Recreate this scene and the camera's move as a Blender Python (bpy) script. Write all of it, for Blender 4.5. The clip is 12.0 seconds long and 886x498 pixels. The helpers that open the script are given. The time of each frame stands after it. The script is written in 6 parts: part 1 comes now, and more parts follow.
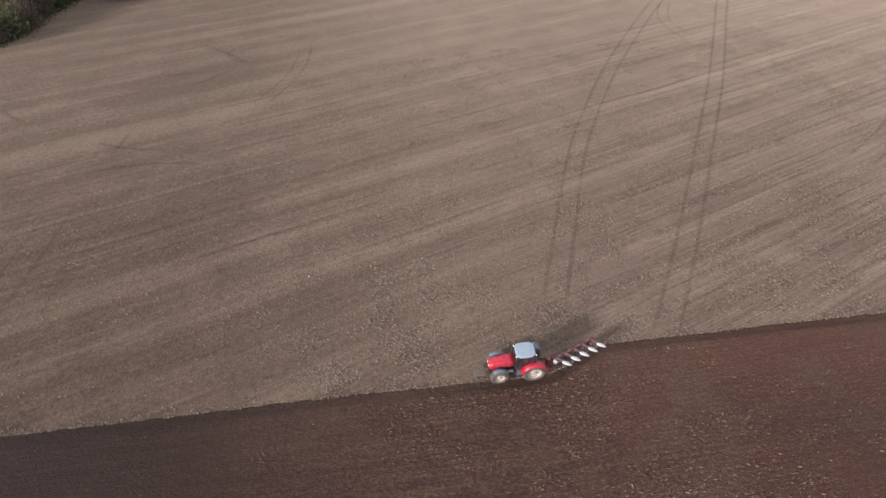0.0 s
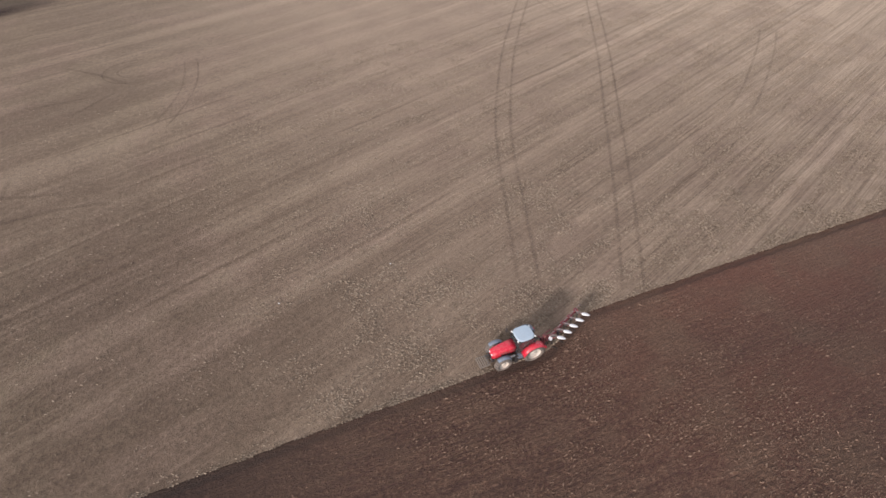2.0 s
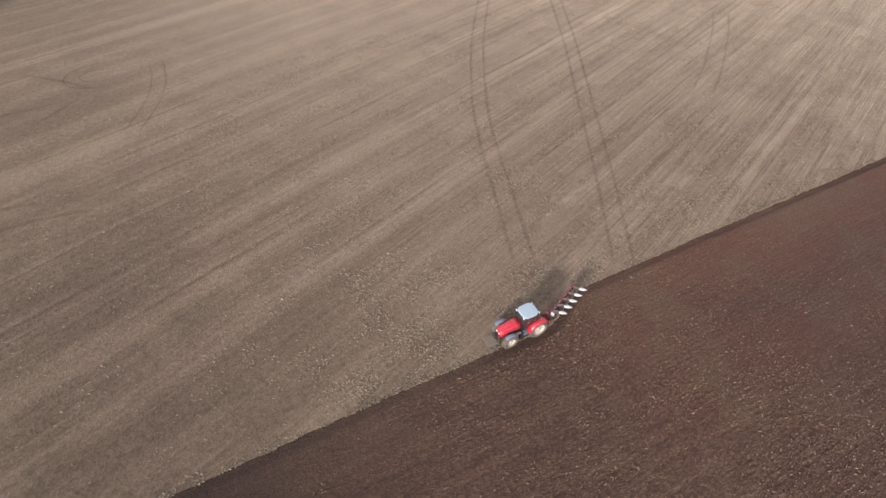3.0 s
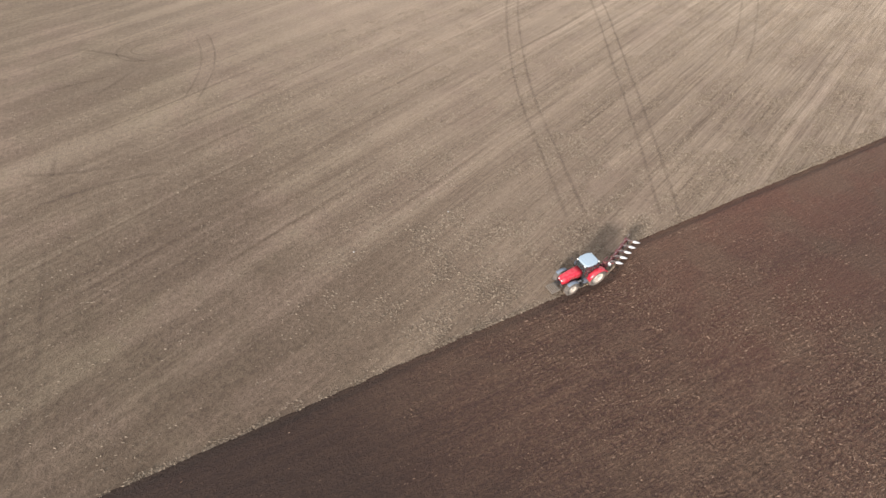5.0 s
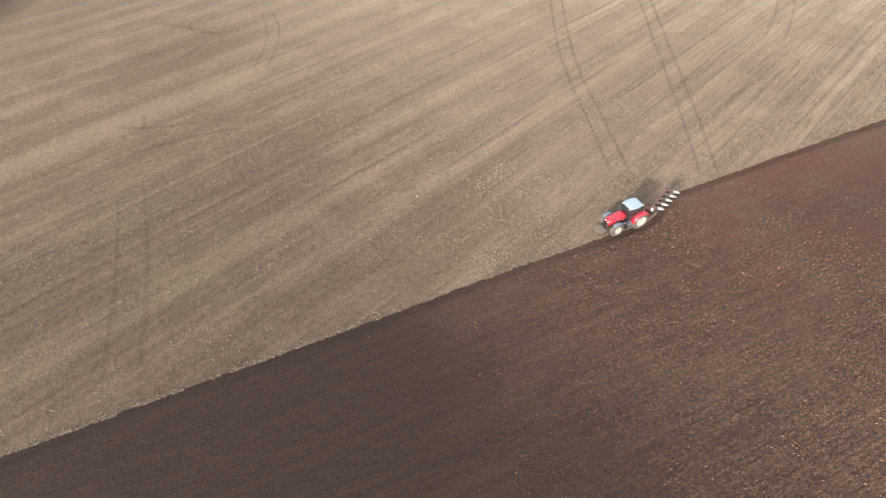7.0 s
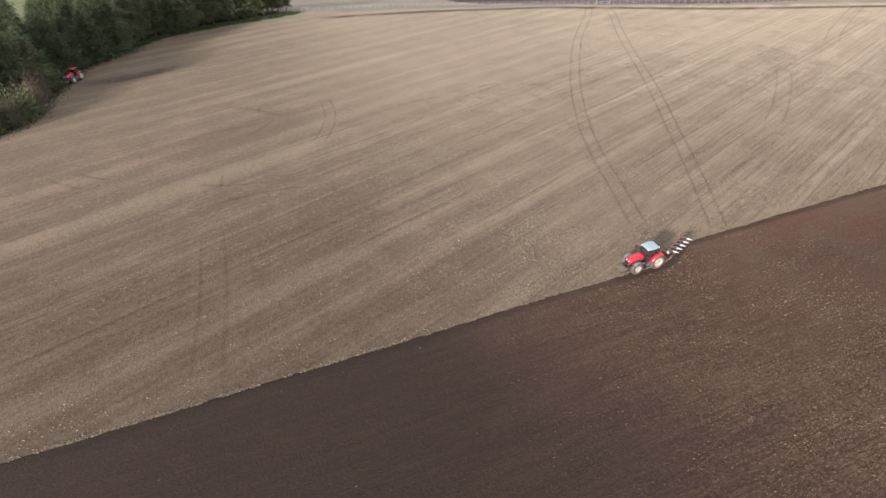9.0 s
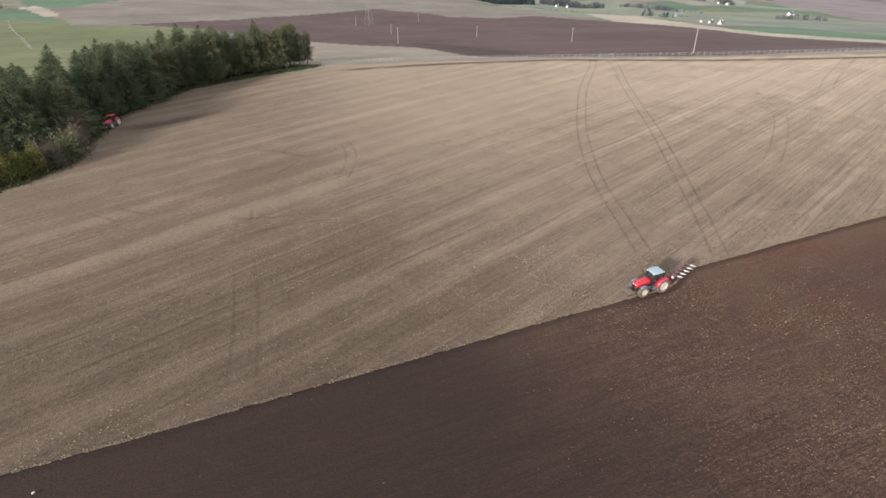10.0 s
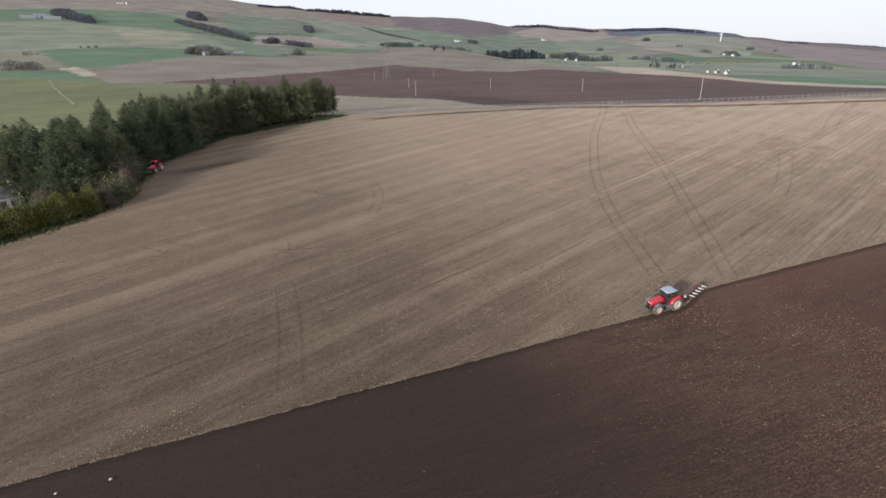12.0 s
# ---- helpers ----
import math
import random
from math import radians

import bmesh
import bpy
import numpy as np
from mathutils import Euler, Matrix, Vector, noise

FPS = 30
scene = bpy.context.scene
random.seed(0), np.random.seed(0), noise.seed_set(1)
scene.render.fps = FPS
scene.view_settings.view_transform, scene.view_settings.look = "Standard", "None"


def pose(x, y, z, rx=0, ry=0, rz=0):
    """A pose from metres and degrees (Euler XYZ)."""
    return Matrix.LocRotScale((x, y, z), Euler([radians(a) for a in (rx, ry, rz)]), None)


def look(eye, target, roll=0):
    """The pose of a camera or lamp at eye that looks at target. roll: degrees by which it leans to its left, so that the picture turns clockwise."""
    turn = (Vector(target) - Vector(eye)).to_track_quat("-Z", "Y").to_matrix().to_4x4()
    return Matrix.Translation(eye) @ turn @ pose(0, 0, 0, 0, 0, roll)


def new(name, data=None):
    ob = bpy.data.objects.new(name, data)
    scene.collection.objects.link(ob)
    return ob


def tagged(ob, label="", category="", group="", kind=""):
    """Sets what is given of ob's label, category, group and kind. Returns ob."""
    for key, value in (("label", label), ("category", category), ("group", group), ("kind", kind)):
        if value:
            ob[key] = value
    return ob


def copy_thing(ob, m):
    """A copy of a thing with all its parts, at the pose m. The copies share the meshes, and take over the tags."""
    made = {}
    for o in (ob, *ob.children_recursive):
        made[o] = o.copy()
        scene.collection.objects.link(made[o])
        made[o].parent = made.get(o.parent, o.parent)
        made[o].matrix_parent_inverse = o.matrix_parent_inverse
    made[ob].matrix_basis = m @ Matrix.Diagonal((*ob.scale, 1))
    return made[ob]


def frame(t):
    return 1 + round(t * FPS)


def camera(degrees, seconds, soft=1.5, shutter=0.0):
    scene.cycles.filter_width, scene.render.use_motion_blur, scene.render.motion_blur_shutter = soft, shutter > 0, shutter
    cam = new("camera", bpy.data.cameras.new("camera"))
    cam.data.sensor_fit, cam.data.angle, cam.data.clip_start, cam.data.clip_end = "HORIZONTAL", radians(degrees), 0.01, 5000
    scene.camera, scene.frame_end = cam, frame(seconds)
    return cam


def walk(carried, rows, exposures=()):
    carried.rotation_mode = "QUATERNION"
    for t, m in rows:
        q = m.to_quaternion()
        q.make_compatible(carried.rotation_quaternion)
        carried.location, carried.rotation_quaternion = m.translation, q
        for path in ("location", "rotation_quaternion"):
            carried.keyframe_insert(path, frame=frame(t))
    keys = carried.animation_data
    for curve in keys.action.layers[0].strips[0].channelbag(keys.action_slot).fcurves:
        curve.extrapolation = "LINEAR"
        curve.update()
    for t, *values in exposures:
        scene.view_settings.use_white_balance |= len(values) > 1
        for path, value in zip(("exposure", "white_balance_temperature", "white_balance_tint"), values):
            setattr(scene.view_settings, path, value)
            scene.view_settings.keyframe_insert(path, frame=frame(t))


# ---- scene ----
cam = camera(79.4, 12.0, soft=1.52)
METRES, EYE, TILT, LEAN, TURN = 66.8, 34.2, 0.0, 0.0, -7.2
PACE = 1.974  # metres a second along the furrow
ROWS = [
    (0.0, 0.0, 0.0, 0.0, -0.28, -41.35, 0.32),
    (0.5, -0.0427, 0.0077, 0.0042, -1.28, -41.57, 0.21),
    (1.0, -0.0822, 0.0131, 0.0064, -5.78, -41.86, 0.11),
    (1.5, -0.1233, 0.0148, 0.0083, -11.25, -42.15, -0.08),
    (2.0, -0.1641, 0.0139, 0.01, -15.6, -42.39, -0.24),
    (2.5, -0.2044, 0.0105, 0.0114, -19.14, -42.62, -0.34),
    (3.0, -0.2447, 0.0062, 0.0123, -20.89, -42.89, -0.4),
    (5.0, -0.3998, -0.0318, 0.0136, -20.59, -44.42, -0.04),
    (5.5, -0.4373, -0.0507, 0.0131, -20.25, -44.64, 0.12),
    (6.0, -0.4737, -0.0731, 0.0117, -19.54, -44.91, 0.29),
    (6.5, -0.5088, -0.099, 0.0108, -18.65, -45.04, 0.46),
    (7.0, -0.5434, -0.1271, 0.0104, -17.9, -44.65, 0.58),
    (9.0, -0.6751, -0.258, 0.0105, -15.55, -34.51, 1.02),
    (9.5, -0.7073, -0.2945, 0.0101, -15.12, -31.88, 1.17),
    (10.0, -0.7381, -0.3272, 0.0107, -14.67, -29.35, 1.39),
    (10.5, -0.7687, -0.3561, 0.0105, -14.2, -26.97, 1.6),
    (11.0, -0.7965, -0.3804, 0.0104, -13.75, -24.69, 1.88),
    (11.5, -0.8221, -0.4019, 0.0091, -13.4, -24.08, 2.12),
    (12.0, -0.8447, -0.4196, 0.0085, -13.46, -24.15, 2.33),
]
EXPOSURES = [(0.0, -0.07, 6340.0, 20.5), (3.0, 0.19, 6450.0, 15.5), (5.0, 0.46, 6480.0, 11.5), (7.0, 0.69, 6490.0, 8.6), (9.0, 0.34, 6480.0, 10.3), (9.7, 0.28, 6470.0, 10.8), (10.5, 0.02, 6390.0, 13.2), (12.0, -0.20, 6290.0, 13.4)]
# the whole hillside climbs gently towards the fence: axes of the field, turned about the uphill line's level
UPHILL, SLOPE_DEGREES = 36.0, 5.0
SLOPE = pose(0, 0, 0, 0, 0, -UPHILL) @ pose(0, 0, 0, SLOPE_DEGREES) @ pose(0, 0, 0, 0, 0, UPHILL)
walk(cam, [(t, SLOPE @ Matrix.Translation((PACE * (t - 10.5), 0, 0)) @ pose(0, 0, EYE, TILT, LEAN, TURN)
            @ pose(METRES * x, METRES * y, METRES * z, 90 + pitch, roll, yaw)) for t, x, y, z, yaw, pitch, roll in ROWS], EXPOSURES)

# ---- world and sun ----
SUN_FROM = Vector((-0.79, -0.49, 0.21)).normalized()
world = bpy.data.worlds.new("sky")
scene.world = world
world.use_nodes = True
wt = world.node_tree
sky = wt.nodes.new("ShaderNodeTexSky")
sky.sky_type = "NISHITA"
sky.sun_disc = False
sky.sun_elevation = math.asin(SUN_FROM.z)
sky.sun_rotation = math.atan2(SUN_FROM.x, SUN_FROM.y)
sky.air_density, sky.dust_density, sky.ozone_density = 1.0, 2.0, 1.0
wt.nodes["Background"].inputs["Strength"].default_value = 0.138
veil = wt.nodes.new("ShaderNodeMix")  # thin high cloud over the blue
veil.data_type = "RGBA"
veil.inputs["Factor"].default_value = 0.75
veil.inputs[7].default_value = (8.85, 9.15, 9.5, 1.0)
wt.links.new(sky.outputs["Color"], veil.inputs[6])
wt.links.new(veil.outputs[2], wt.nodes["Background"].inputs["Color"])
sun = new("sun", bpy.data.lights.new("sun", "SUN"))
sun.data.energy, sun.data.angle, sun.data.color = 5.0, radians(5), (1.0, 0.95, 0.89)
sun.matrix_world = look(SUN_FROM * 100, (0, 0, 0))


# ---- materials ----
class Nodes:
    """A short way to write a node material."""

    def __init__(self, name, rough=0.9, metal=0.0, spec=0.3):
        self.m = bpy.data.materials.new(name)
        self.m.use_nodes = True
        self.t = self.m.node_tree
        self.b = self.t.nodes["Principled BSDF"]
        self.b.inputs["Roughness"].default_value = rough
        self.b.inputs["Metallic"].default_value = metal
        self.b.inputs["Specular IOR Level"].default_value = spec

    def put(self, socket, value):
        if isinstance(value, bpy.types.NodeSocket):
            self.t.links.new(value, socket)
        else:
            socket.default_value = value

    def node(self, kind, **inputs):
        n = self.t.nodes.new(kind)
        for k, v in inputs.items():
            self.put(n.inputs[k], v)
        return n

    def math(self, op, a, b=0.0, c=0.0):
        n = self.t.nodes.new("ShaderNodeMath")
        n.operation = op
        for i, v in enumerate((a, b, c)):
            self.put(n.inputs[i], v)
        return n.outputs[0]

    def place(self):
        g = self.t.nodes.new("ShaderNodeNewGeometry")
        s = self.t.nodes.new("ShaderNodeSeparateXYZ")
        self.t.links.new(g.outputs["Position"], s.inputs[0])
        return s.outputs

    def join(self, x, y, z=0.0):
        n = self.t.nodes.new("ShaderNodeCombineXYZ")
        for i, v in enumerate((x, y, z)):
            self.put(n.inputs[i], v)
        return n.outputs[0]

    def noise(self, vector, scale, detail=4.0, rough=0.55):
        n = self.t.nodes.new("ShaderNodeTexNoise")
        self.put(n.inputs["Vector"], vector)
        n.inputs["Scale"].default_value = scale
        n.inputs["Detail"].default_value = detail
        n.inputs["Roughness"].default_value = rough
        return n.outputs["Fac"]

    def span(self, value, a, b, c=0.0, d=1.0, smooth=True):
        n = self.t.nodes.new("ShaderNodeMapRange")
        n.interpolation_type = "SMOOTHSTEP" if smooth else "LINEAR"
        for i, v in enumerate((value, a, b, c, d)):
            self.put(n.inputs[i], v)
        return n.outputs[0]

    def mix(self, fac, a, b, kind="MIX"):
        n = self.t.nodes.new("ShaderNodeMix")
        n.data_type, n.blend_type = "RGBA", kind
        self.put(n.inputs["Factor"], fac)
        for i, v in ((6, a), (7, b)):
            self.put(n.inputs[i], (*v, 1.0) if isinstance(v, tuple) and len(v) == 3 else v)
        return n.outputs[2]

    def scaled(self, colour, factor):
        n = self.t.nodes.new("ShaderNodeVectorMath")
        n.operation = "SCALE"
        self.put(n.inputs[0], colour)
        self.put(n.inputs["Scale"], factor)
        return n.outputs[0]

    def object_place(self):
        return self.t.nodes.new("ShaderNodeTexCoord").outputs["Object"]

    def chance(self):
        return self.t.nodes.new("ShaderNodeObjectInfo").outputs["Random"]

    def island(self):
        return self.t.nodes.new("ShaderNodeNewGeometry").outputs["Random Per Island"]

    def bump(self, height, strength=0.4, distance=0.05):
        n = self.node("ShaderNodeBump", Height=height, Strength=strength, Distance=distance)
        self.t.links.new(n.outputs[0], self.b.inputs["Normal"])

    def done(self, colour):
        self.put(self.b.inputs["Base Color"], (*colour, 1.0) if isinstance(colour, tuple) and len(colour) == 3 else colour)
        return self.m


def painted(name, colour, rough=0.45, metal=0.0, dirt=0.25, dirt_colour=(0.16, 0.11, 0.08), scale=3.0, spec=0.4):
    """Paint, plastic or metal with a film of field dust, and faint relief."""
    n = Nodes(name, rough, metal, spec)
    p = n.object_place()
    a = n.span(n.noise(p, scale, 5), 0.42, 0.72)
    b = n.noise(p, scale * 9, 3)
    c = n.mix(n.math("MULTIPLY", a, dirt), colour, dirt_colour)
    c = n.scaled(c, n.span(b, 0.3, 0.7, 0.9, 1.08))
    n.put(n.b.inputs["Roughness"], n.span(a, 0, 1, rough, min(1.0, rough + 0.3)))
    n.bump(b, 0.08, 0.01)
    return n.done(c)


def stubble_material():
    n = Nodes("stubble", 0.9, spec=0.10)
    n.b.inputs["Sheen Roughness"].default_value = 0.45
    n.put(n.b.inputs["Sheen Tint"], (0.95, 0.80, 0.62, 1.0))
    x, y, z = n.place()
    # the drill ran about 21 degrees off the furrow
    v_turned = n.math("SUBTRACT", y, n.math("MULTIPLY", x, 0.38))
    wob = n.math("MULTIPLY", n.math("SUBTRACT", n.noise(n.join(n.math("MULTIPLY", x, 0.03), n.math("MULTIPLY", y, 0.03)), 1.0, 2), 0.5), 2.2)
    v = n.math("ADD", v_turned, wob)
    broad = n.noise(n.join(n.math("MULTIPLY", x, 0.010), n.math("MULTIPLY", v, 0.13), 0.0), 1.0, 3, 0.6)
    lines = n.noise(n.join(n.math("MULTIPLY", x, 0.022), n.math("MULTIPLY", v, 0.85), 3.0), 1.0, 3, 0.6)
    drill = n.noise(n.join(n.math("MULTIPLY", x, 0.028), n.math("MULTIPLY", v, 2.2), 7.0), 1.0, 2, 0.6)
    flat = n.join(x, y, 0.0)
    patch_noise = n.noise(flat, 0.045, 4, 0.6)
    clumps = n.noise(flat, 1.5, 4, 0.65)
    straw = n.noise(flat, 9.0, 3, 0.7)
    value = n.math("ADD", n.math("MULTIPLY", n.math("SUBTRACT", broad, 0.5), n.span(x, -50.0, -5.0, 0.60, 0.80)), n.math("MULTIPLY", n.math("SUBTRACT", lines, 0.5), n.span(x, -45.0, 0.0, 0.70, 0.34)))
    value = n.math("ADD", value, n.math("MULTIPLY", n.math("SUBTRACT", drill, 0.5), n.math("MULTIPLY", n.span(x, -45.0, 0.0, 0.50, 0.60), n.span(y, 50.0, 110.0, 1.0, 0.7))))
    value = n.math("ADD", value, n.math("MULTIPLY", n.math("SUBTRACT", clumps, 0.5), 0.28))
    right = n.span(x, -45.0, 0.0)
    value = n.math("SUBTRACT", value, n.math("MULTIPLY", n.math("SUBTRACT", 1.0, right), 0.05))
    value = n.math("ADD", value, n.math("MULTIPLY", n.math("SUBTRACT", patch_noise, 0.5), 0.35))
    blots = n.noise(n.join(x, y, 30.0), 0.20, 4, 0.6)
    value = n.math("ADD", value, n.math("MULTIPLY", n.math("SUBTRACT", blots, 0.5), n.span(right, 0.0, 1.0, 0.75, 0.30)))
    # fine dark drill lines, clearest towards the rise
    wave = n.math("SINE", n.math("ADD", n.math("MULTIPLY", v_turned, 3.6), n.math("MULTIPLY", lines, 9.0)))
    thin = n.math("POWER", n.span(wave, -1.0, 1.0, 0.0, 1.0, False), 5.0)
    thin = n.math("MULTIPLY", n.math("MULTIPLY", thin, n.span(broad, 0.40, 0.60)), n.span(x, -15.0, 25.0))
    value = n.math("SUBTRACT", value, n.math("MULTIPLY", thin, 0.45))
    # header-wide bands of the combine, each with a thin wheel line
    lane = n.math("ADD", n.math("MULTIPLY", v_turned, 1.0 / 6.6), n.math("MULTIPLY", wob, 0.06))
    value = n.math("ADD", value, n.math("MULTIPLY", n.math("SINE", n.math("MULTIPLY", lane, 2 * math.pi)), n.span(broad, 0.35, 0.65, 0.05, 0.18)))
    off = n.math("MULTIPLY", n.math("ABSOLUTE", n.math("SUBTRACT", n.math("FRACT", n.math("ADD", lane, n.math("MULTIPLY", broad, 0.25))), 0.5)), 6.6)
    line = n.math("MULTIPLY", n.span(off, 0.08, 0.34, 1.0, 0.0), n.span(n.noise(n.join(n.math("MULTIPLY", x, 0.05), n.math("MULTIPLY", v_turned, 0.2), 12.0), 1.0, 3), 0.45, 0.60))
    value = n.math("SUBTRACT", value, n.math("MULTIPLY", line, 0.38))
    # a pale swath of spread straw
    swath = n.math("MULTIPLY", n.span(n.math("ABSOLUTE", n.math("SUBTRACT", n.math("ADD", v_turned, n.math("MULTIPLY", wob, 0.5)), 86.0)), 0.8, 4.0, 1.0, 0.0),
                   n.span(x, -30.0, -44.0, 0.0, 1.0))
    dx, dy = n.math("MULTIPLY", n.math("ADD", x, 47.0), 0.06), n.math("MULTIPLY", n.math("SUBTRACT", v_turned, 100.3), 0.14)
    damp = n.span(n.math("ADD", n.math("MULTIPLY", dx, dx), n.math("MULTIPLY", dy, dy)), 1.0, 0.0)
    value = n.math("SUBTRACT", value, n.math("MULTIPLY", damp, 0.35))
    value = n.math("ADD", value, n.math("MULTIPLY", swath, 0.42))
    along = n.noise(n.join(n.math("MULTIPLY", n.math("ADD", x, n.math("MULTIPLY", y, 0.38)), 0.28), v_turned, 5.0), 5.4, 4, 0.75)
    streak = n.noise(n.join(n.math("MULTIPLY", x, 0.09), n.math("MULTIPLY", v_turned, 7.5), 8.0), 1.0, 2, 0.6)
    speckle = n.noise(flat, 4.2, 4, 0.75)
    half_right = n.math("MULTIPLY", right, 0.55)
    grain = n.math("ADD", n.math("MULTIPLY", along, half_right), n.math("MULTIPLY", speckle, n.math("SUBTRACT", 1.0, half_right)))
    along = n.math("ADD", n.math("MULTIPLY", grain, n.span(right, 0.0, 1.0, 0.72, 0.50)), n.math("MULTIPLY", n.math("SUBTRACT", streak, 0.5), n.math("MULTIPLY", n.span(right, 0.0, 1.0, 0.20, 0.42), n.span(y, 45.0, 110.0, 1.0, 0.65))))
    along = n.math("ADD", along, n.span(right, 0.0, 1.0, 0.14, 0.25))
    value = n.math("MULTIPLY", value, n.span(right, 0.0, 1.0, 1.0, 0.60))
    cut = n.math("SUBTRACT", 0.53, n.math("MULTIPLY", value, 0.27))
    close = n.math("ADD", n.span(x, -45.0, -5.0, 0.21, 0.24), n.span(y, 40.0, 110.0, 0.0, 0.42))
    cover = n.span(n.math("SUBTRACT", along, cut), n.math("MULTIPLY", close, -1.0), close)
    n.put(n.b.inputs["Sheen Weight"], n.math("MULTIPLY", cover, n.span(x, -60.0, -8.0, 0.20, 0.40)))
    earth = n.mix(n.span(clumps, 0.3, 0.7), (0.104, 0.073, 0.052), (0.134, 0.094, 0.066))
    # stalks darker at left; far right paler, its straw sheen put into the colour
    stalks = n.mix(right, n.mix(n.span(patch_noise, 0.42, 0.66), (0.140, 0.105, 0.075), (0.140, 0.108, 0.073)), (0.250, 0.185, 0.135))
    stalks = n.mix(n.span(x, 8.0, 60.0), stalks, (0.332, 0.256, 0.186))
    stalks = n.mix(n.span(n.noise(flat, 0.02, 3), 0.5, 0.7, 0.0, 0.15), stalks, (0.222, 0.154, 0.108))
    stalks = n.mix(n.math("MULTIPLY", n.span(n.noise(n.join(x, y, 50.0), 0.11, 4, 0.6), 0.48, 0.64), 0.55), stalks, (0.176, 0.120, 0.094))
    c = n.scaled(n.mix(cover, earth, stalks), n.span(value, -0.30, 0.30, 0.88, 1.12))
    fine_tufts = n.math("MULTIPLY", n.math("SUBTRACT", n.noise(flat, 3.4, 5, 0.8), 0.5), n.span(right, 0.0, 1.0, 0.5, 1.5))
    tufts = n.math("ADD", fine_tufts, n.math("MULTIPLY", n.math("SUBTRACT", n.noise(flat, 1.7, 4, 0.75), 0.5), n.span(right, 0.0, 1.0, 0.95, 0.1)))
    c = n.scaled(c, n.math("ADD", 1.0, tufts))
    # darker low on the left, and darker again past y = 100
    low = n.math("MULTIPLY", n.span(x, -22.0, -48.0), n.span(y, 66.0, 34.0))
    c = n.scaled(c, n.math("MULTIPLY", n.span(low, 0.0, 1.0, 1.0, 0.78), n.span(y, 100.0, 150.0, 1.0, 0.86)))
    # thin bare rows of the drill between the stalks, in broken runs
    rows = n.math("MULTIPLY", n.span(streak, 0.46, 0.33), n.span(n.noise(n.join(n.math("MULTIPLY", x, 0.05), n.math("MULTIPLY", v_turned, 0.35), 70.0), 1.0, 3), 0.40, 0.58))
    c = n.scaled(c, n.math("SUBTRACT", 1.0, n.math("MULTIPLY", rows, n.span(x, -22.0, 14.0, 0.05, 0.20))))
    flecks = n.math("MULTIPLY", n.span(straw, 0.60, 0.72), n.span(clumps, 0.35, 0.60))
    c = n.mix(n.math("MULTIPLY", flecks, n.span(x, -45.0, -5.0, 0.25, 0.7)), c, (0.38, 0.29, 0.21))
    soil = n.span(straw, 0.40, 0.28)
    c = n.mix(n.math("MULTIPLY", soil, n.span(x, -45.0, -5.0, 0.25, 0.38)), c, (0.060, 0.040, 0.029))
    n.bump(n.math("ADD", n.math("MULTIPLY", straw, 0.4), n.math("ADD", n.math("ADD", cover, speckle), n.math("MULTIPLY", drill, 0.5))), 0.7, n.span(x, -45.0, -12.0, 0.06, 0.11))
    return n.done(c)


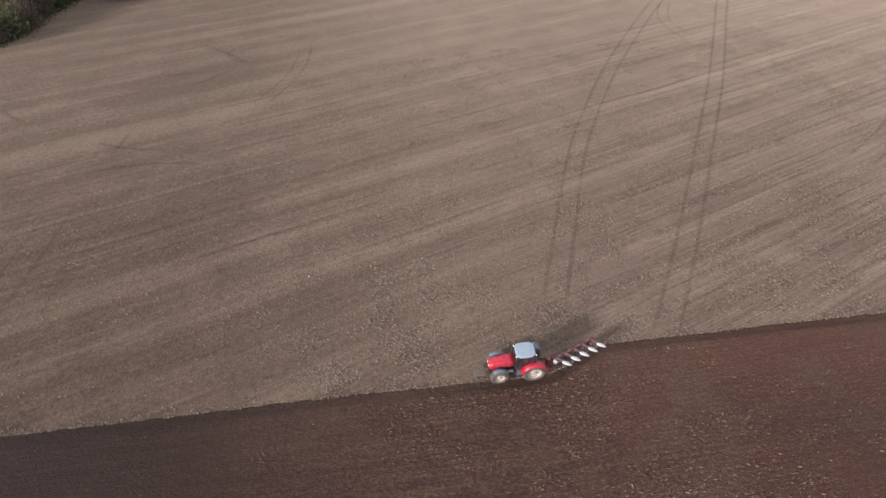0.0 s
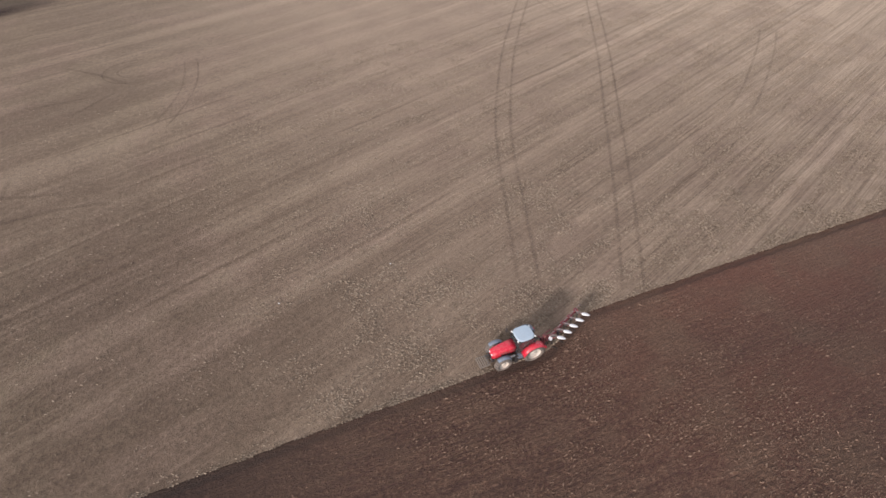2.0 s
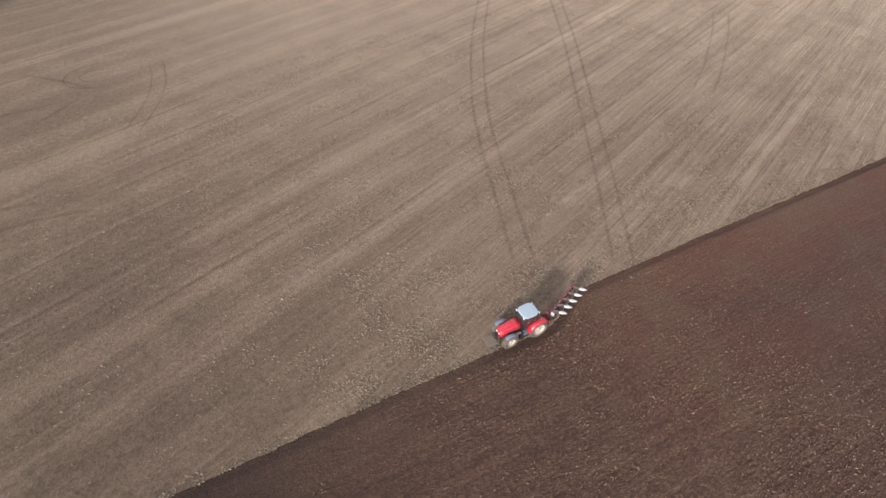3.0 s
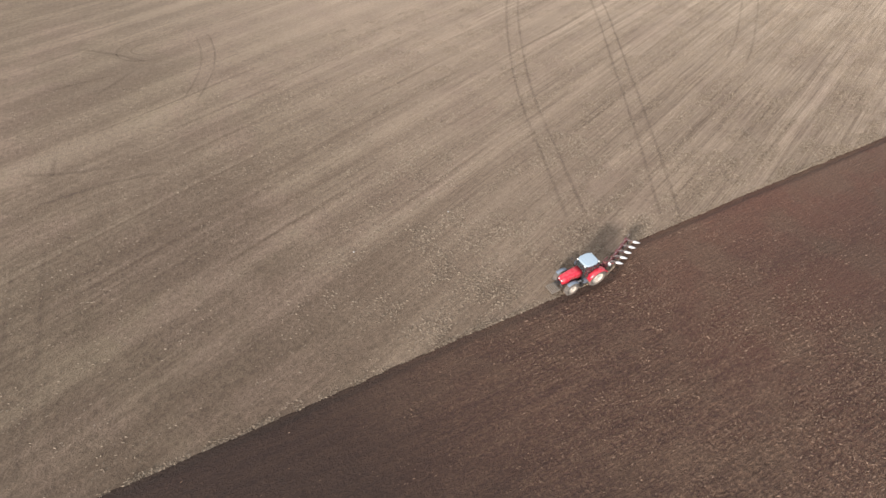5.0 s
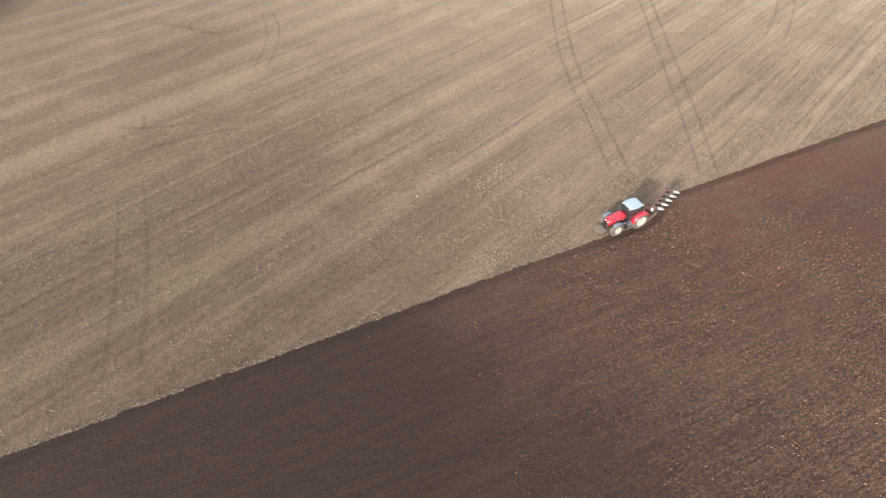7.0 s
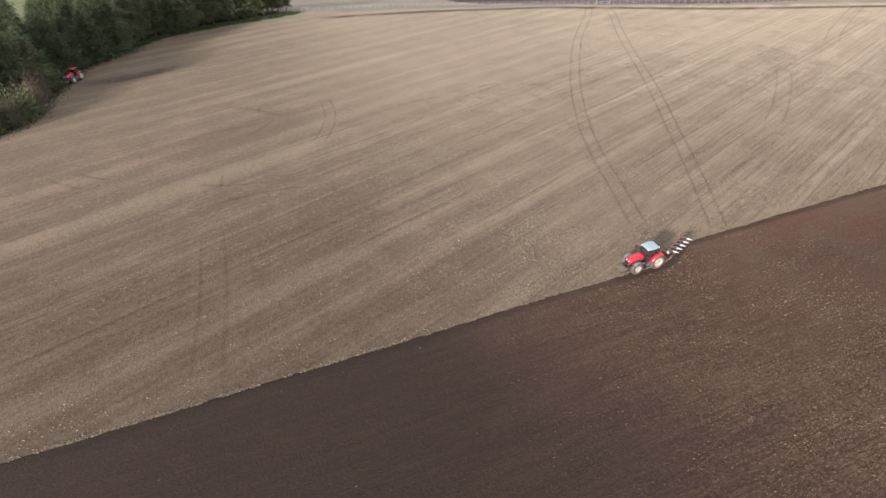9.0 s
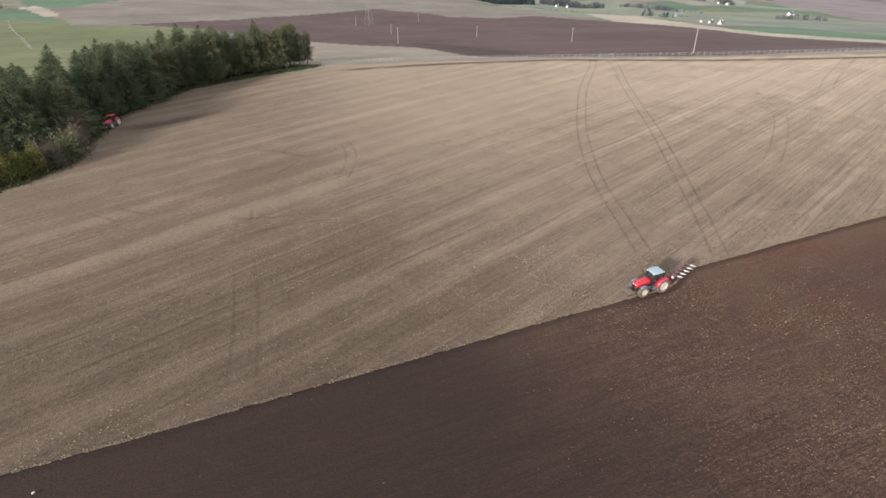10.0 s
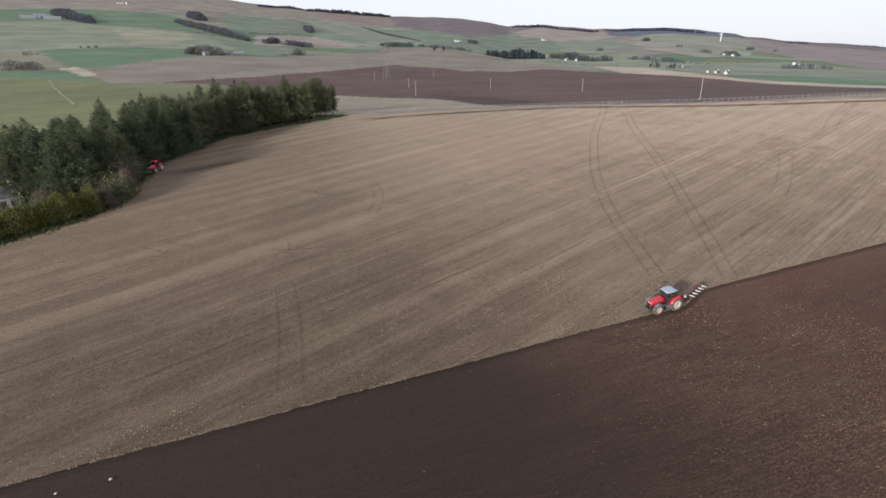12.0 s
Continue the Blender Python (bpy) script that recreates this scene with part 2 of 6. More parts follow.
def soil_material(name, dark=(0.0390, 0.0186, 0.0136), light=(0.073, 0.0380, 0.0230), red=(0.102, 0.0415, 0.0258), crumbly=1.0):
    n = Nodes(name, 0.82, spec=0.3)
    x, y, z = n.place()
    flat = n.join(n.math("MULTIPLY", x, 0.6), y, z)
    clods = n.noise(flat, 5.0, 4, 0.65)
    rows = n.noise(n.join(n.math("MULTIPLY", x, 0.10), n.math("MULTIPLY", y, 1.6), 0.0), 1.0, 3, 0.6)
    wide = n.noise(n.join(n.math("MULTIPLY", x, 0.03), n.math("MULTIPLY", y, 0.07), 4.0), 1.0, 3, 0.55)
    dry = n.span(n.math("ADD", x, n.math("MULTIPLY", n.math("SUBTRACT", wide, 0.5), 32.0)), -50.0, -3.0, 0.0, 1.0)
    c = n.mix(n.span(n.math("ADD", n.math("MULTIPLY", clods, 0.6), n.math("MULTIPLY", rows, 0.4)), 0.3, 0.7), dark, light)
    c = n.mix(n.math("MULTIPLY", n.span(wide, 0.22, 0.62), n.math("MULTIPLY", n.span(x, -15.0, 5.0, 0.08, 0.82), n.span(y, 4.0, 16.0, 0.40, 1.0))), c, red)
    c = n.mix(n.math("MULTIPLY", n.span(n.noise(n.join(x, y, 9.0), 0.16, 3), 0.45, 0.66), n.math("MULTIPLY", dry, 0.55)), c, (0.091, 0.055, 0.034))
    bits = n.noise(n.join(n.math("MULTIPLY", n.math("ADD", x, n.math("MULTIPLY", y, 0.25)), 0.40), y, 2.0), 8.5, 3, 0.7)
    patchy = n.span(n.noise(n.join(n.math("MULTIPLY", x, 0.12), n.math("MULTIPLY", y, 0.4), 6.0), 1.0, 3), 0.22, 0.62)
    crumbs = n.math("MULTIPLY", n.span(n.math("ADD", bits, n.math("MULTIPLY", n.math("SUBTRACT", rows, 0.5), 0.35)), 0.575, 0.66), n.math("MULTIPLY", patchy, n.span(dry, 0.0, 1.0, 0.05 * crumbly, 0.9 * crumbly)))
    # the freshest slices beside the furrow lie smoother
    worked = n.span(y, 3.0, 15.0, 1.0, 0.58)
    crumbs = n.math("MULTIPLY", crumbs, worked)
    c = n.mix(crumbs, c, (0.200, 0.134, 0.090))
    c = n.mix(n.math("MULTIPLY", n.span(bits, 0.48, 0.36), n.span(dry, 0.0, 1.0, 0.06 * crumbly, 0.30 * crumbly)), c, (0.026, 0.0155, 0.012))
    crest = n.t.nodes.new("ShaderNodeAttribute")
    crest.attribute_name = "crest"
    c = n.mix(n.math("MULTIPLY", crest.outputs["Fac"], n.math("MULTIPLY", worked, 0.34 * crumbly)), c, (0.178, 0.109, 0.070))
    # thin dry lips along the broken slices
    bent = n.math("MULTIPLY", n.math("SUBTRACT", n.noise(n.join(x, y, 15.0), 1.3, 2), 0.5), 0.5)
    lip = n.noise(n.join(n.math("MULTIPLY", n.math("ADD", x, bent), 2.7), n.math("MULTIPLY", n.math("ADD", n.math("SUBTRACT", y, n.math("MULTIPLY", x, 0.20)), bent), 7.0), 0.0), 1.0, 1, 0.5)
    lip = n.span(n.math("ABSOLUTE", n.math("SUBTRACT", lip, 0.5)), 0.075, 0.012)
    lips = n.math("MULTIPLY", n.math("MULTIPLY", lip, n.span(clods, 0.40, 0.60)), n.span(dry, 0.0, 1.0, 0.06 * crumbly, 0.62 * crumbly))
    lips = n.math("MULTIPLY", lips, worked)
    c = n.mix(lips, c, (0.188, 0.114, 0.073))
    c = n.scaled(c, n.span(dry, 0.0, 1.0, 0.50, 1.30))
    # damper, darker ground behind the plough
    behind = n.math("MULTIPLY", n.span(n.math("ADD", x, n.math("MULTIPLY", n.math("SUBTRACT", wide, 0.5), 6.0)), -13.0, 12.0), n.span(n.math("SUBTRACT", y, n.math("MULTIPLY", x, 0.12)), 23.0, 13.0))
    c = n.scaled(c, n.span(behind, 0.0, 1.0, 1.0, 0.80))
    n.bump(n.math("ADD", n.math("ADD", n.math("ADD", clods, bits), n.math("MULTIPLY", lip, 0.45)), n.math("MULTIPLY", rows, 0.5)), 1.0, n.span(dry, 0.0, 1.0, 0.08, 0.22))
    return n.done(c)


def land_material():
    n = Nodes("far_land", 0.95, spec=0.15)
    a = n.t.nodes.new("ShaderNodeAttribute")
    a.attribute_name = "crop"
    x, y, z = n.place()
    flat = n.join(x, y, 0.0)
    rows = n.noise(n.join(n.math("MULTIPLY", n.math("ADD", x, n.math("MULTIPLY", y, 0.3)), 0.01), n.math("MULTIPLY", y, 0.10), 0.0), 1.0, 3)
    f = n.math("MULTIPLY", n.span(n.noise(flat, 0.012, 5, 0.6), 0.25, 0.75, 0.80, 1.20), n.span(n.noise(flat, 0.11, 4, 0.65), 0.25, 0.75, 0.90, 1.10))
    f = n.math("MULTIPLY", f, n.span(rows, 0.3, 0.7, 0.95, 1.05))
    n.bump(n.noise(flat, 0.3, 3), 0.15, 0.3)
    rough = n.math("MULTIPLY", n.span(n.noise(flat, 0.0045, 6, 0.68), 0.50, 0.62), n.span(y, 700.0, 1500.0, 0.0, 0.40))
    bare = n.math("MULTIPLY", n.span(n.noise(n.join(x, y, 40.0), 0.03, 4, 0.65), 0.55, 0.70), n.span(y, 250.0, 700.0, 0.12, 0.26))
    c = n.mix(rough, a.outputs["Color"], (0.125, 0.112, 0.108))
    c = n.mix(bare, c, (0.180, 0.160, 0.125))
    return n.done(n.scaled(c, f))


def leaf_material(name, dark, light, tint, mottle=0.35, thin=0.3):
    n = Nodes(name, 0.75, spec=0.2)
    p = n.object_place()
    f = n.noise(p, 0.55, 3)
    c = n.mix(n.span(f, 0.3, 0.7), dark, light)
    c = n.mix(n.math("MULTIPLY", n.chance(), 0.55), c, tint)
    c = n.scaled(c, n.span(n.island(), 0.0, 1.0, 1.0 - mottle, 1.0 + mottle, False))
    # leaves let part of the light through
    lit = n.node("ShaderNodeBsdfTranslucent", Color=c)
    both = n.t.nodes.new("ShaderNodeMixShader")
    both.inputs[0].default_value = thin
    n.t.links.new(n.b.outputs[0], both.inputs[1])
    n.t.links.new(lit.outputs[0], both.inputs[2])
    n.t.links.new(both.outputs[0], n.t.nodes["Material Output"].inputs["Surface"])
    return n.done(c)


def bark_material(name, colour):
    n = Nodes(name, 0.9)
    p = n.object_place()
    f = n.noise(p, 3.0, 4)
    n.bump(f, 0.5, 0.05)
    return n.done(n.scaled(n.mix(f, colour, tuple(0.5 * v for v in colour)), 1.1))


def rut_material(name, colour, most):
    """Pressed earth over the straw, broken where the straw stands through."""
    n = Nodes(name, 0.85)
    x, y, z = n.place()
    flat = n.join(x, y, 0.0)
    a = n.t.nodes.new("ShaderNodeAttribute")
    a.attribute_name = "worn"
    s = n.math("MULTIPLY", n.span(n.noise(flat, 1.3, 3, 0.55), 0.15, 0.65, 0.35, 1.0), n.span(n.noise(flat, 0.12, 2), 0.25, 0.6, 0.5, 1.0))
    n.put(n.b.inputs["Alpha"], n.math("MULTIPLY", n.math("MULTIPLY", s, a.outputs["Fac"]), most))
    return n.done(n.mix(n.noise(flat, 6.0, 3), colour, tuple(1.7 * v for v in colour)))


LANE = rut_material("farm_lane", (0.200, 0.196, 0.135), 0.8)
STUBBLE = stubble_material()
SOIL = soil_material("ploughed_soil")
WET = soil_material("furrow_soil", (0.042, 0.024, 0.017), (0.066, 0.038, 0.026), (0.078, 0.038, 0.026), 0.1)
LAND = land_material()
RUT = rut_material("wheel_rut", (0.075, 0.052, 0.038), 0.28)
FAINT = rut_material("faint_rut", (0.075, 0.052, 0.038), 0.25)
HEADLAND = rut_material("turned_headland", (0.060, 0.038, 0.030), 0.70)
SPRUCE = leaf_material("spruce_needles", (0.066, 0.086, 0.048), (0.098, 0.120, 0.066), (0.108, 0.118, 0.062), 0.18)
PINE = leaf_material("pine_needles", (0.092, 0.104, 0.058), (0.138, 0.150, 0.082), (0.150, 0.146, 0.080), 0.18)
BUSH = leaf_material("bare_twigs", (0.105, 0.088, 0.066), (0.180, 0.142, 0.106), (0.130, 0.118, 0.085), 0.22)
GORSE = leaf_material("hedge_leaves", (0.062, 0.072, 0.020), (0.128, 0.124, 0.032), (0.10, 0.098, 0.028), 0.25)
# far trees are paler and bluer than near ones: haze put into the colour
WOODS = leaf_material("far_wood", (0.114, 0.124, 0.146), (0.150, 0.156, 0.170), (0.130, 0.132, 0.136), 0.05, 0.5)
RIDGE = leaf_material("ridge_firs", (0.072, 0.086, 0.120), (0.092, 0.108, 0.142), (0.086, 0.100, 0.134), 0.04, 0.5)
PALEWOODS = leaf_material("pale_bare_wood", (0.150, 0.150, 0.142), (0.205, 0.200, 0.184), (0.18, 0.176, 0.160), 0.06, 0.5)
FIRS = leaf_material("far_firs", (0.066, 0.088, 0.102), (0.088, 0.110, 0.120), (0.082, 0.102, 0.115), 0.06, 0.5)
BARK = bark_material("bark", (0.115, 0.085, 0.065))
POST = bark_material("weathered_wood", (0.36, 0.325, 0.28))
FENCEPOST = bark_material("grey_fence_wood", (0.31, 0.28, 0.24))
RED = painted("red_paint", (0.43, 0.015, 0.033), 0.26, 0, 0.28, (0.24, 0.12, 0.10), 3.0, 0.5)
DARKRED = painted("worn_red_paint", (0.165, 0.034, 0.040), 0.55, 0, 0.55)
ROOFGREY = painted("pale_roof_plastic", (0.28, 0.345, 0.40), 0.5, 0, 0.12, (0.35, 0.34, 0.32))
BLACK = painted("black_plastic", (0.016, 0.016, 0.018), 0.5, 0, 0.4)
SLATY = painted("slaty_plastic", (0.125, 0.155, 0.195), 0.42, 0, 0.35)
IRON = painted("cast_iron", (0.055, 0.052, 0.052), 0.55, 0.4, 0.5)
RUBBER = painted("tyre_rubber", (0.10, 0.086, 0.075), 0.9, 0, 0.9, (0.20, 0.158, 0.128), 1.6)
RIM = painted("cream_rim_paint", (0.47, 0.43, 0.375), 0.55, 0, 0.5, (0.28, 0.21, 0.16))
GREYBLOCK = painted("dusty_grey_metal", (0.15, 0.128, 0.107), 0.75, 0, 0.6, (0.17, 0.13, 0.10))
WHITEPLATE = painted("white_plastic_mouldboard", (0.70, 0.69, 0.68), 0.35, 0, 0.25, (0.25, 0.18, 0.14))
EARTHYSTEEL = painted("earthy_steel", (0.21, 0.165, 0.16), 0.6, 0.3, 0.5)
STEEL = painted("bright_steel", (0.45, 0.44, 0.43), 0.35, 0.9, 0.4)
LAMP = painted("lamp_lens", (0.75, 0.75, 0.72), 0.15, 0, 0.1)
GALV = painted("galvanised_steel", (0.42, 0.44, 0.46), 0.5, 0.5, 0.2, (0.25, 0.24, 0.23))
DULLSTEEL = painted("dull_lattice_steel", (0.24, 0.25, 0.26), 0.6, 0.3, 0.2, (0.20, 0.19, 0.18))
WHITEWASH = painted("white_render", (0.52, 0.51, 0.50), 0.8, 0, 0.2, (0.5, 0.47, 0.42), 0.4)
SLATE = painted("slate_roof", (0.10, 0.105, 0.12), 0.6, 0, 0.3, (0.16, 0.15, 0.13), 0.6)
BARNTIN = painted("barn_sheeting", (0.19, 0.205, 0.215), 0.6, 0, 0.3, (0.22, 0.20, 0.18), 0.4)
STONE = painted("pale_stone", (0.46, 0.44, 0.41), 0.8, 0, 0.3, (0.3, 0.25, 0.2), 4.0)
TURBINE = painted("turbine_white", (0.80, 0.81, 0.82), 0.5, 0, 0.05)


def glass_material():
    n = Nodes("cab_glass", 0.05, spec=0.5)
    n.b.inputs["Transmission Weight"].default_value = 0.9
    n.b.inputs["IOR"].default_value = 1.45
    return n.done((0.26, 0.32, 0.32))


GLASS = glass_material()


# ---- mesh helpers ----
def mesh_of(bm, name, material):
    me = bpy.data.meshes.new(name)
    bmesh.ops.recalc_face_normals(bm, faces=bm.faces[:])
    bm.to_mesh(me)
    bm.free()
    me.materials.append(material)
    return me


def part(name, bm, material, parent, label="", m=None):
    ob = new(name, mesh_of(bm, name, material))
    ob.parent = parent
    if m is not None:
        ob.matrix_basis = m
    return tagged(ob, label) if label else ob


def grid_mesh(name, points, material, smooth=True, closed=False):
    """A sheet from an array of rows of points."""
    r, c, _ = points.shape
    me = bpy.data.meshes.new(name)
    i = np.arange(r * c).reshape(r, c)
    if closed:
        i = np.concatenate([i, i[:, :1]], 1)
    f = np.stack([i[:-1, :-1], i[:-1, 1:], i[1:, 1:], i[1:, :-1]], -1).reshape(-1, 4)
    fill(me, points.reshape(-1, 3), f, smooth)
    me.materials.append(material)
    return me


def fill(me, v, f, smooth=False):
    """Vertices and equal-sided faces into a mesh, at once."""
    k = f.shape[1]
    me.vertices.add(len(v))
    me.vertices.foreach_set("co", np.ascontiguousarray(v, dtype=np.float32).ravel())
    me.loops.add(f.size)
    me.loops.foreach_set("vertex_index", np.ascontiguousarray(f, dtype=np.int32).ravel())
    me.polygons.add(len(f))
    me.polygons.foreach_set("loop_start", np.arange(0, f.size, k, dtype=np.int32))
    me.polygons.foreach_set("use_smooth", np.full(len(f), smooth))
    me.update(calc_edges=True)
    me.validate()


def box(bm, at, size, bevel=0.0, turn=(0, 0, 0), taper=1.0):
    """A block with rounded edges; taper narrows its top."""
    r = bmesh.ops.create_cube(bm, size=1.0)
    for v in r["verts"]:
        k = taper if v.co.z > 0 else 1.0
        v.co = Vector((v.co.x * size[0] * k, v.co.y * size[1] * k, v.co.z * size[2]))
    if bevel:
        edges = list({e for v in r["verts"] for e in v.link_edges})
        out = bmesh.ops.bevel(bm, geom=edges, offset=bevel, segments=2, affect="EDGES", profile=0.6)
        vs = list({v for f in out["faces"] for v in f.verts} | {v for v in r["verts"] if v.is_valid})
    else:
        vs = r["verts"]
    bmesh.ops.transform(bm, matrix=pose(*at, *turn), verts=vs)
    return bm


def bar(bm, a, b, r, sides=8, r2=None):
    """A round bar from a to b."""
    a, b = Vector(a), Vector(b)
    q = (b - a).to_track_quat("Z", "Y").to_matrix().to_4x4()
    bmesh.ops.create_cone(bm, cap_ends=True, segments=sides, radius1=r, radius2=r if r2 is None else r2, depth=(b - a).length,
                          matrix=Matrix.Translation((a + b) / 2) @ q)
    return bm


def beam(bm, a, b, w, h):
    """A square tube from a to b, kept upright."""
    a, b = Vector(a), Vector(b)
    d = b - a
    yaw, rise = math.degrees(math.atan2(d.y, d.x)), math.degrees(math.atan2(d.z, math.hypot(d.x, d.y)))
    m = pose(*((a + b) / 2), 0, 0, yaw) @ pose(0, 0, 0, 0, -rise, 0)
    r = bmesh.ops.create_cube(bm, size=1.0)
    for v in r["verts"]:
        v.co = Vector((v.co.x * d.length, v.co.y * w, v.co.z * h))
    bmesh.ops.bevel(bm, geom=list({e for v in r["verts"] for e in v.link_edges}), offset=min(w, h) * 0.12, segments=1, affect="EDGES")
    # the last made vertices are this tube's
    return bm, m


def tube(bm, a, b, w, h):
    t = bmesh.new()
    t, m = beam(t, a, b, w, h)
    bmesh.ops.transform(t, matrix=m, verts=t.verts)
    me = bpy.data.meshes.new("scratch")
    t.to_mesh(me)
    t.free()
    bm.from_mesh(me)
    bpy.data.meshes.remove(me)
    return bm


def lathe(bm, profile, sides=32, axis="Y"):
    """Turn (radius, along) pairs round the axis."""
    rings = []
    for r, a in profile:
        ring = []
        for k in range(sides):
            w = 2 * math.pi * k / sides
            ring.append(bm.verts.new((r * math.cos(w), a, r * math.sin(w)) if axis == "Y" else (r * math.cos(w), r * math.sin(w), a)))
        rings.append(ring)
    for p, q in zip(rings, rings[1:]):
        for k in range(sides):
            bm.faces.new((p[k], p[(k + 1) % sides], q[(k + 1) % sides], q[k]))
    return bm


def loft(bm, sections, cap=True):
    """Skin closed sections of equal count."""
    rings = [[bm.verts.new(p) for p in s] for s in sections]
    k = len(rings[0])
    for p, q in zip(rings, rings[1:]):
        for i in range(k):
            bm.faces.new((p[i], p[(i + 1) % k], q[(i + 1) % k], q[i]))
    if cap:
        bm.faces.new(rings[0])
        bm.faces.new(rings[-1])
    return bm


def smooth_all(ob):
    for p in ob.data.polygons:
        p.use_smooth = True
    return ob


RNG = np.random.default_rng(5)


def lattice_noise(u, v, seed):
    """Smooth random values in 0 to 1 on the plane."""
    g = np.random.default_rng(seed).random((256, 256))
    i, j = np.floor(u).astype(int), np.floor(v).astype(int)
    a, b = u - i, v - j
    a, b = a * a * (3 - 2 * a), b * b * (3 - 2 * b)
    i0, i1, j0, j1 = i % 256, (i + 1) % 256, j % 256, (j + 1) % 256
    return (g[i0, j0] * (1 - a) + g[i1, j0] * a) * (1 - b) + (g[i0, j1] * (1 - a) + g[i1, j1] * a) * b


# ---- the lie of the land ----
HUB = (-59.5, -20.7)
FENCE_SLOPE = 0.41
# the skyline of the hills: bearing, and rise as seen from over the field, in degrees
CREST_BEARING = (-40, -20, -6.3, -0.5, 3.1, 5.4, 7.4, 10.6, 14.9, 15.4, 18.7, 21.5, 24.3, 26.0, 27.1, 30.4, 32.5, 35.2, 37.8, 40.3, 42.7, 45.1, 47.5, 48.4, 51.9, 53.9, 55.5, 58.4, 75)
CREST_RISE = (3.6, 3.2, 2.46, 1.8, 1.21, 0.93, 0.56, 0.24, -0.34, -0.36, -0.55, -0.77, -1.13, -1.51, -1.75, -1.72, -1.95, -2.29, -2.32, -2.3, -2.41, -2.66, -2.99, -3.24, -3.65, -3.76, -3.89, -4.15, -4.3)


def smoothstep(a, b, v):
    k = np.clip((v - a) / (b - a), 0, 1)
    return k * k * (3 - 2 * k)


def land(x, y):
    """Height of the ground: a near-level field on a shoulder, a wide valley past its fence, and hills behind."""
    x, y = np.asarray(x, float), np.asarray(y, float)
    dx, dy = x - HUB[0], y - HUB[1]
    d = np.hypot(dx, dy)
    az = np.degrees(np.arctan2(dx, dy))
    a = np.clip(az, -45, 75)
    reach = 218.3 / (np.cos(np.radians(a)) + FENCE_SLOPE * np.sin(np.radians(a)))
    start = -np.degrees(np.arctan(34.3 / reach))
    crest = np.interp(a, CREST_BEARING, CREST_RISE)
    u = np.log(np.maximum(d, 1) / reach) / np.log(3200 / reach)
    crest = crest + (0.02 * np.sin(az * 0.9 + 1) + 0.02 * np.sin(az * 2.3)) * np.clip(u, 0, 1) ** 8
    el = start + (crest - start) * np.clip(u, 0, 1)
    far = 34.8 + d * np.tan(np.radians(el))
    far = np.where(u > 1, 34.8 + 3200 * np.tan(np.radians(crest)) - (d - 3200) * 0.12, far)
    side = smoothstep(150, 100, np.abs(az))
    roll_ = 6.0 * (lattice_noise(x / 260 + 40, y / 260 + 40, 3) - 0.5) * smoothstep(0.15, 0.6, u) * smoothstep(1.0, 0.8, u)
    return np.where(u > 0, (far + roll_) * side + (1 - side) * 0.5, 0.5 * np.clip(d / 200, 0, 1) ** 2)


def lie(x, y):
    return float(land(np.array([x]), np.array([y]))[0])


def upright(x, y, up=0.0, rx=0, ry=0, rz=0):
    """A pose that stands plumb on the sloping ground."""
    return Matrix.Translation(SLOPE @ Vector((x, y, lie(x, y) + up))) @ pose(0, 0, 0, rx, ry, rz)


def laid(name, data):
    """A thing that lies along the slope."""
    ob = new(name, data)
    ob.matrix_basis = SLOPE
    return ob


# the tractor's front axle, and the edge of the ploughing that it moves
FRONT = -13.63
EDGE_AHEAD, EDGE_BEHIND = 23.12, 25.25


def edge(x):
    """Where stubble meets ploughing."""
    x = np.asarray(x, float)
    y = EDGE_AHEAD + (EDGE_BEHIND - EDGE_AHEAD) * np.clip((x - FRONT - 4.2) / 4.6, 0, 1)
    return y + 0.12 * (lattice_noise(x * 0.9, x * 0 + 3.5, 11) - 0.5) + 0.25 * (lattice_noise(x * 0.08, x * 0 + 7.5, 12) - 0.5)


def far_edge(x):
    """Where the stubble ends at trees, hedge and fence."""
    return np.interp(x, (-190, -140, -104, -96, -90, -84.5, -83.5, -79.5, -63, -44, -18, 13, 53, 102, 149, 330), (30, 58, 86, 90.5, 94.5, 102.5, 114, 138, 162, 171, 176, 169, 156, 128, 107, 32))


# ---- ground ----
# hill and far crops are cooler and lighter, with haze put into the colour
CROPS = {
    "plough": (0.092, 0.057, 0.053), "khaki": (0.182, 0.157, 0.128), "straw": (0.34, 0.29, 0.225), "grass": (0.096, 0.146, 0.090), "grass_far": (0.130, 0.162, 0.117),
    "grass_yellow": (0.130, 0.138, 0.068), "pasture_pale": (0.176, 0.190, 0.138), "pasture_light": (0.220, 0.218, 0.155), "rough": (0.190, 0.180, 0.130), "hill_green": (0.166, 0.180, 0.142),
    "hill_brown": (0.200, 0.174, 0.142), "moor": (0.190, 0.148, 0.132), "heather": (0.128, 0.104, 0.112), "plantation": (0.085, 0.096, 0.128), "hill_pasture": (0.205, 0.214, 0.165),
    "hill_stubble": (0.245, 0.212, 0.175), "moor_pink": (0.200, 0.164, 0.158), "verge": (0.222, 0.186, 0.146), "plough_shade": (0.066, 0.040, 0.036), "litter": (0.075, 0.066, 0.040), "hedge": (0.105, 0.105, 0.085),
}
PATCHES = []


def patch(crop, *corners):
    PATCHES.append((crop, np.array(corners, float)))


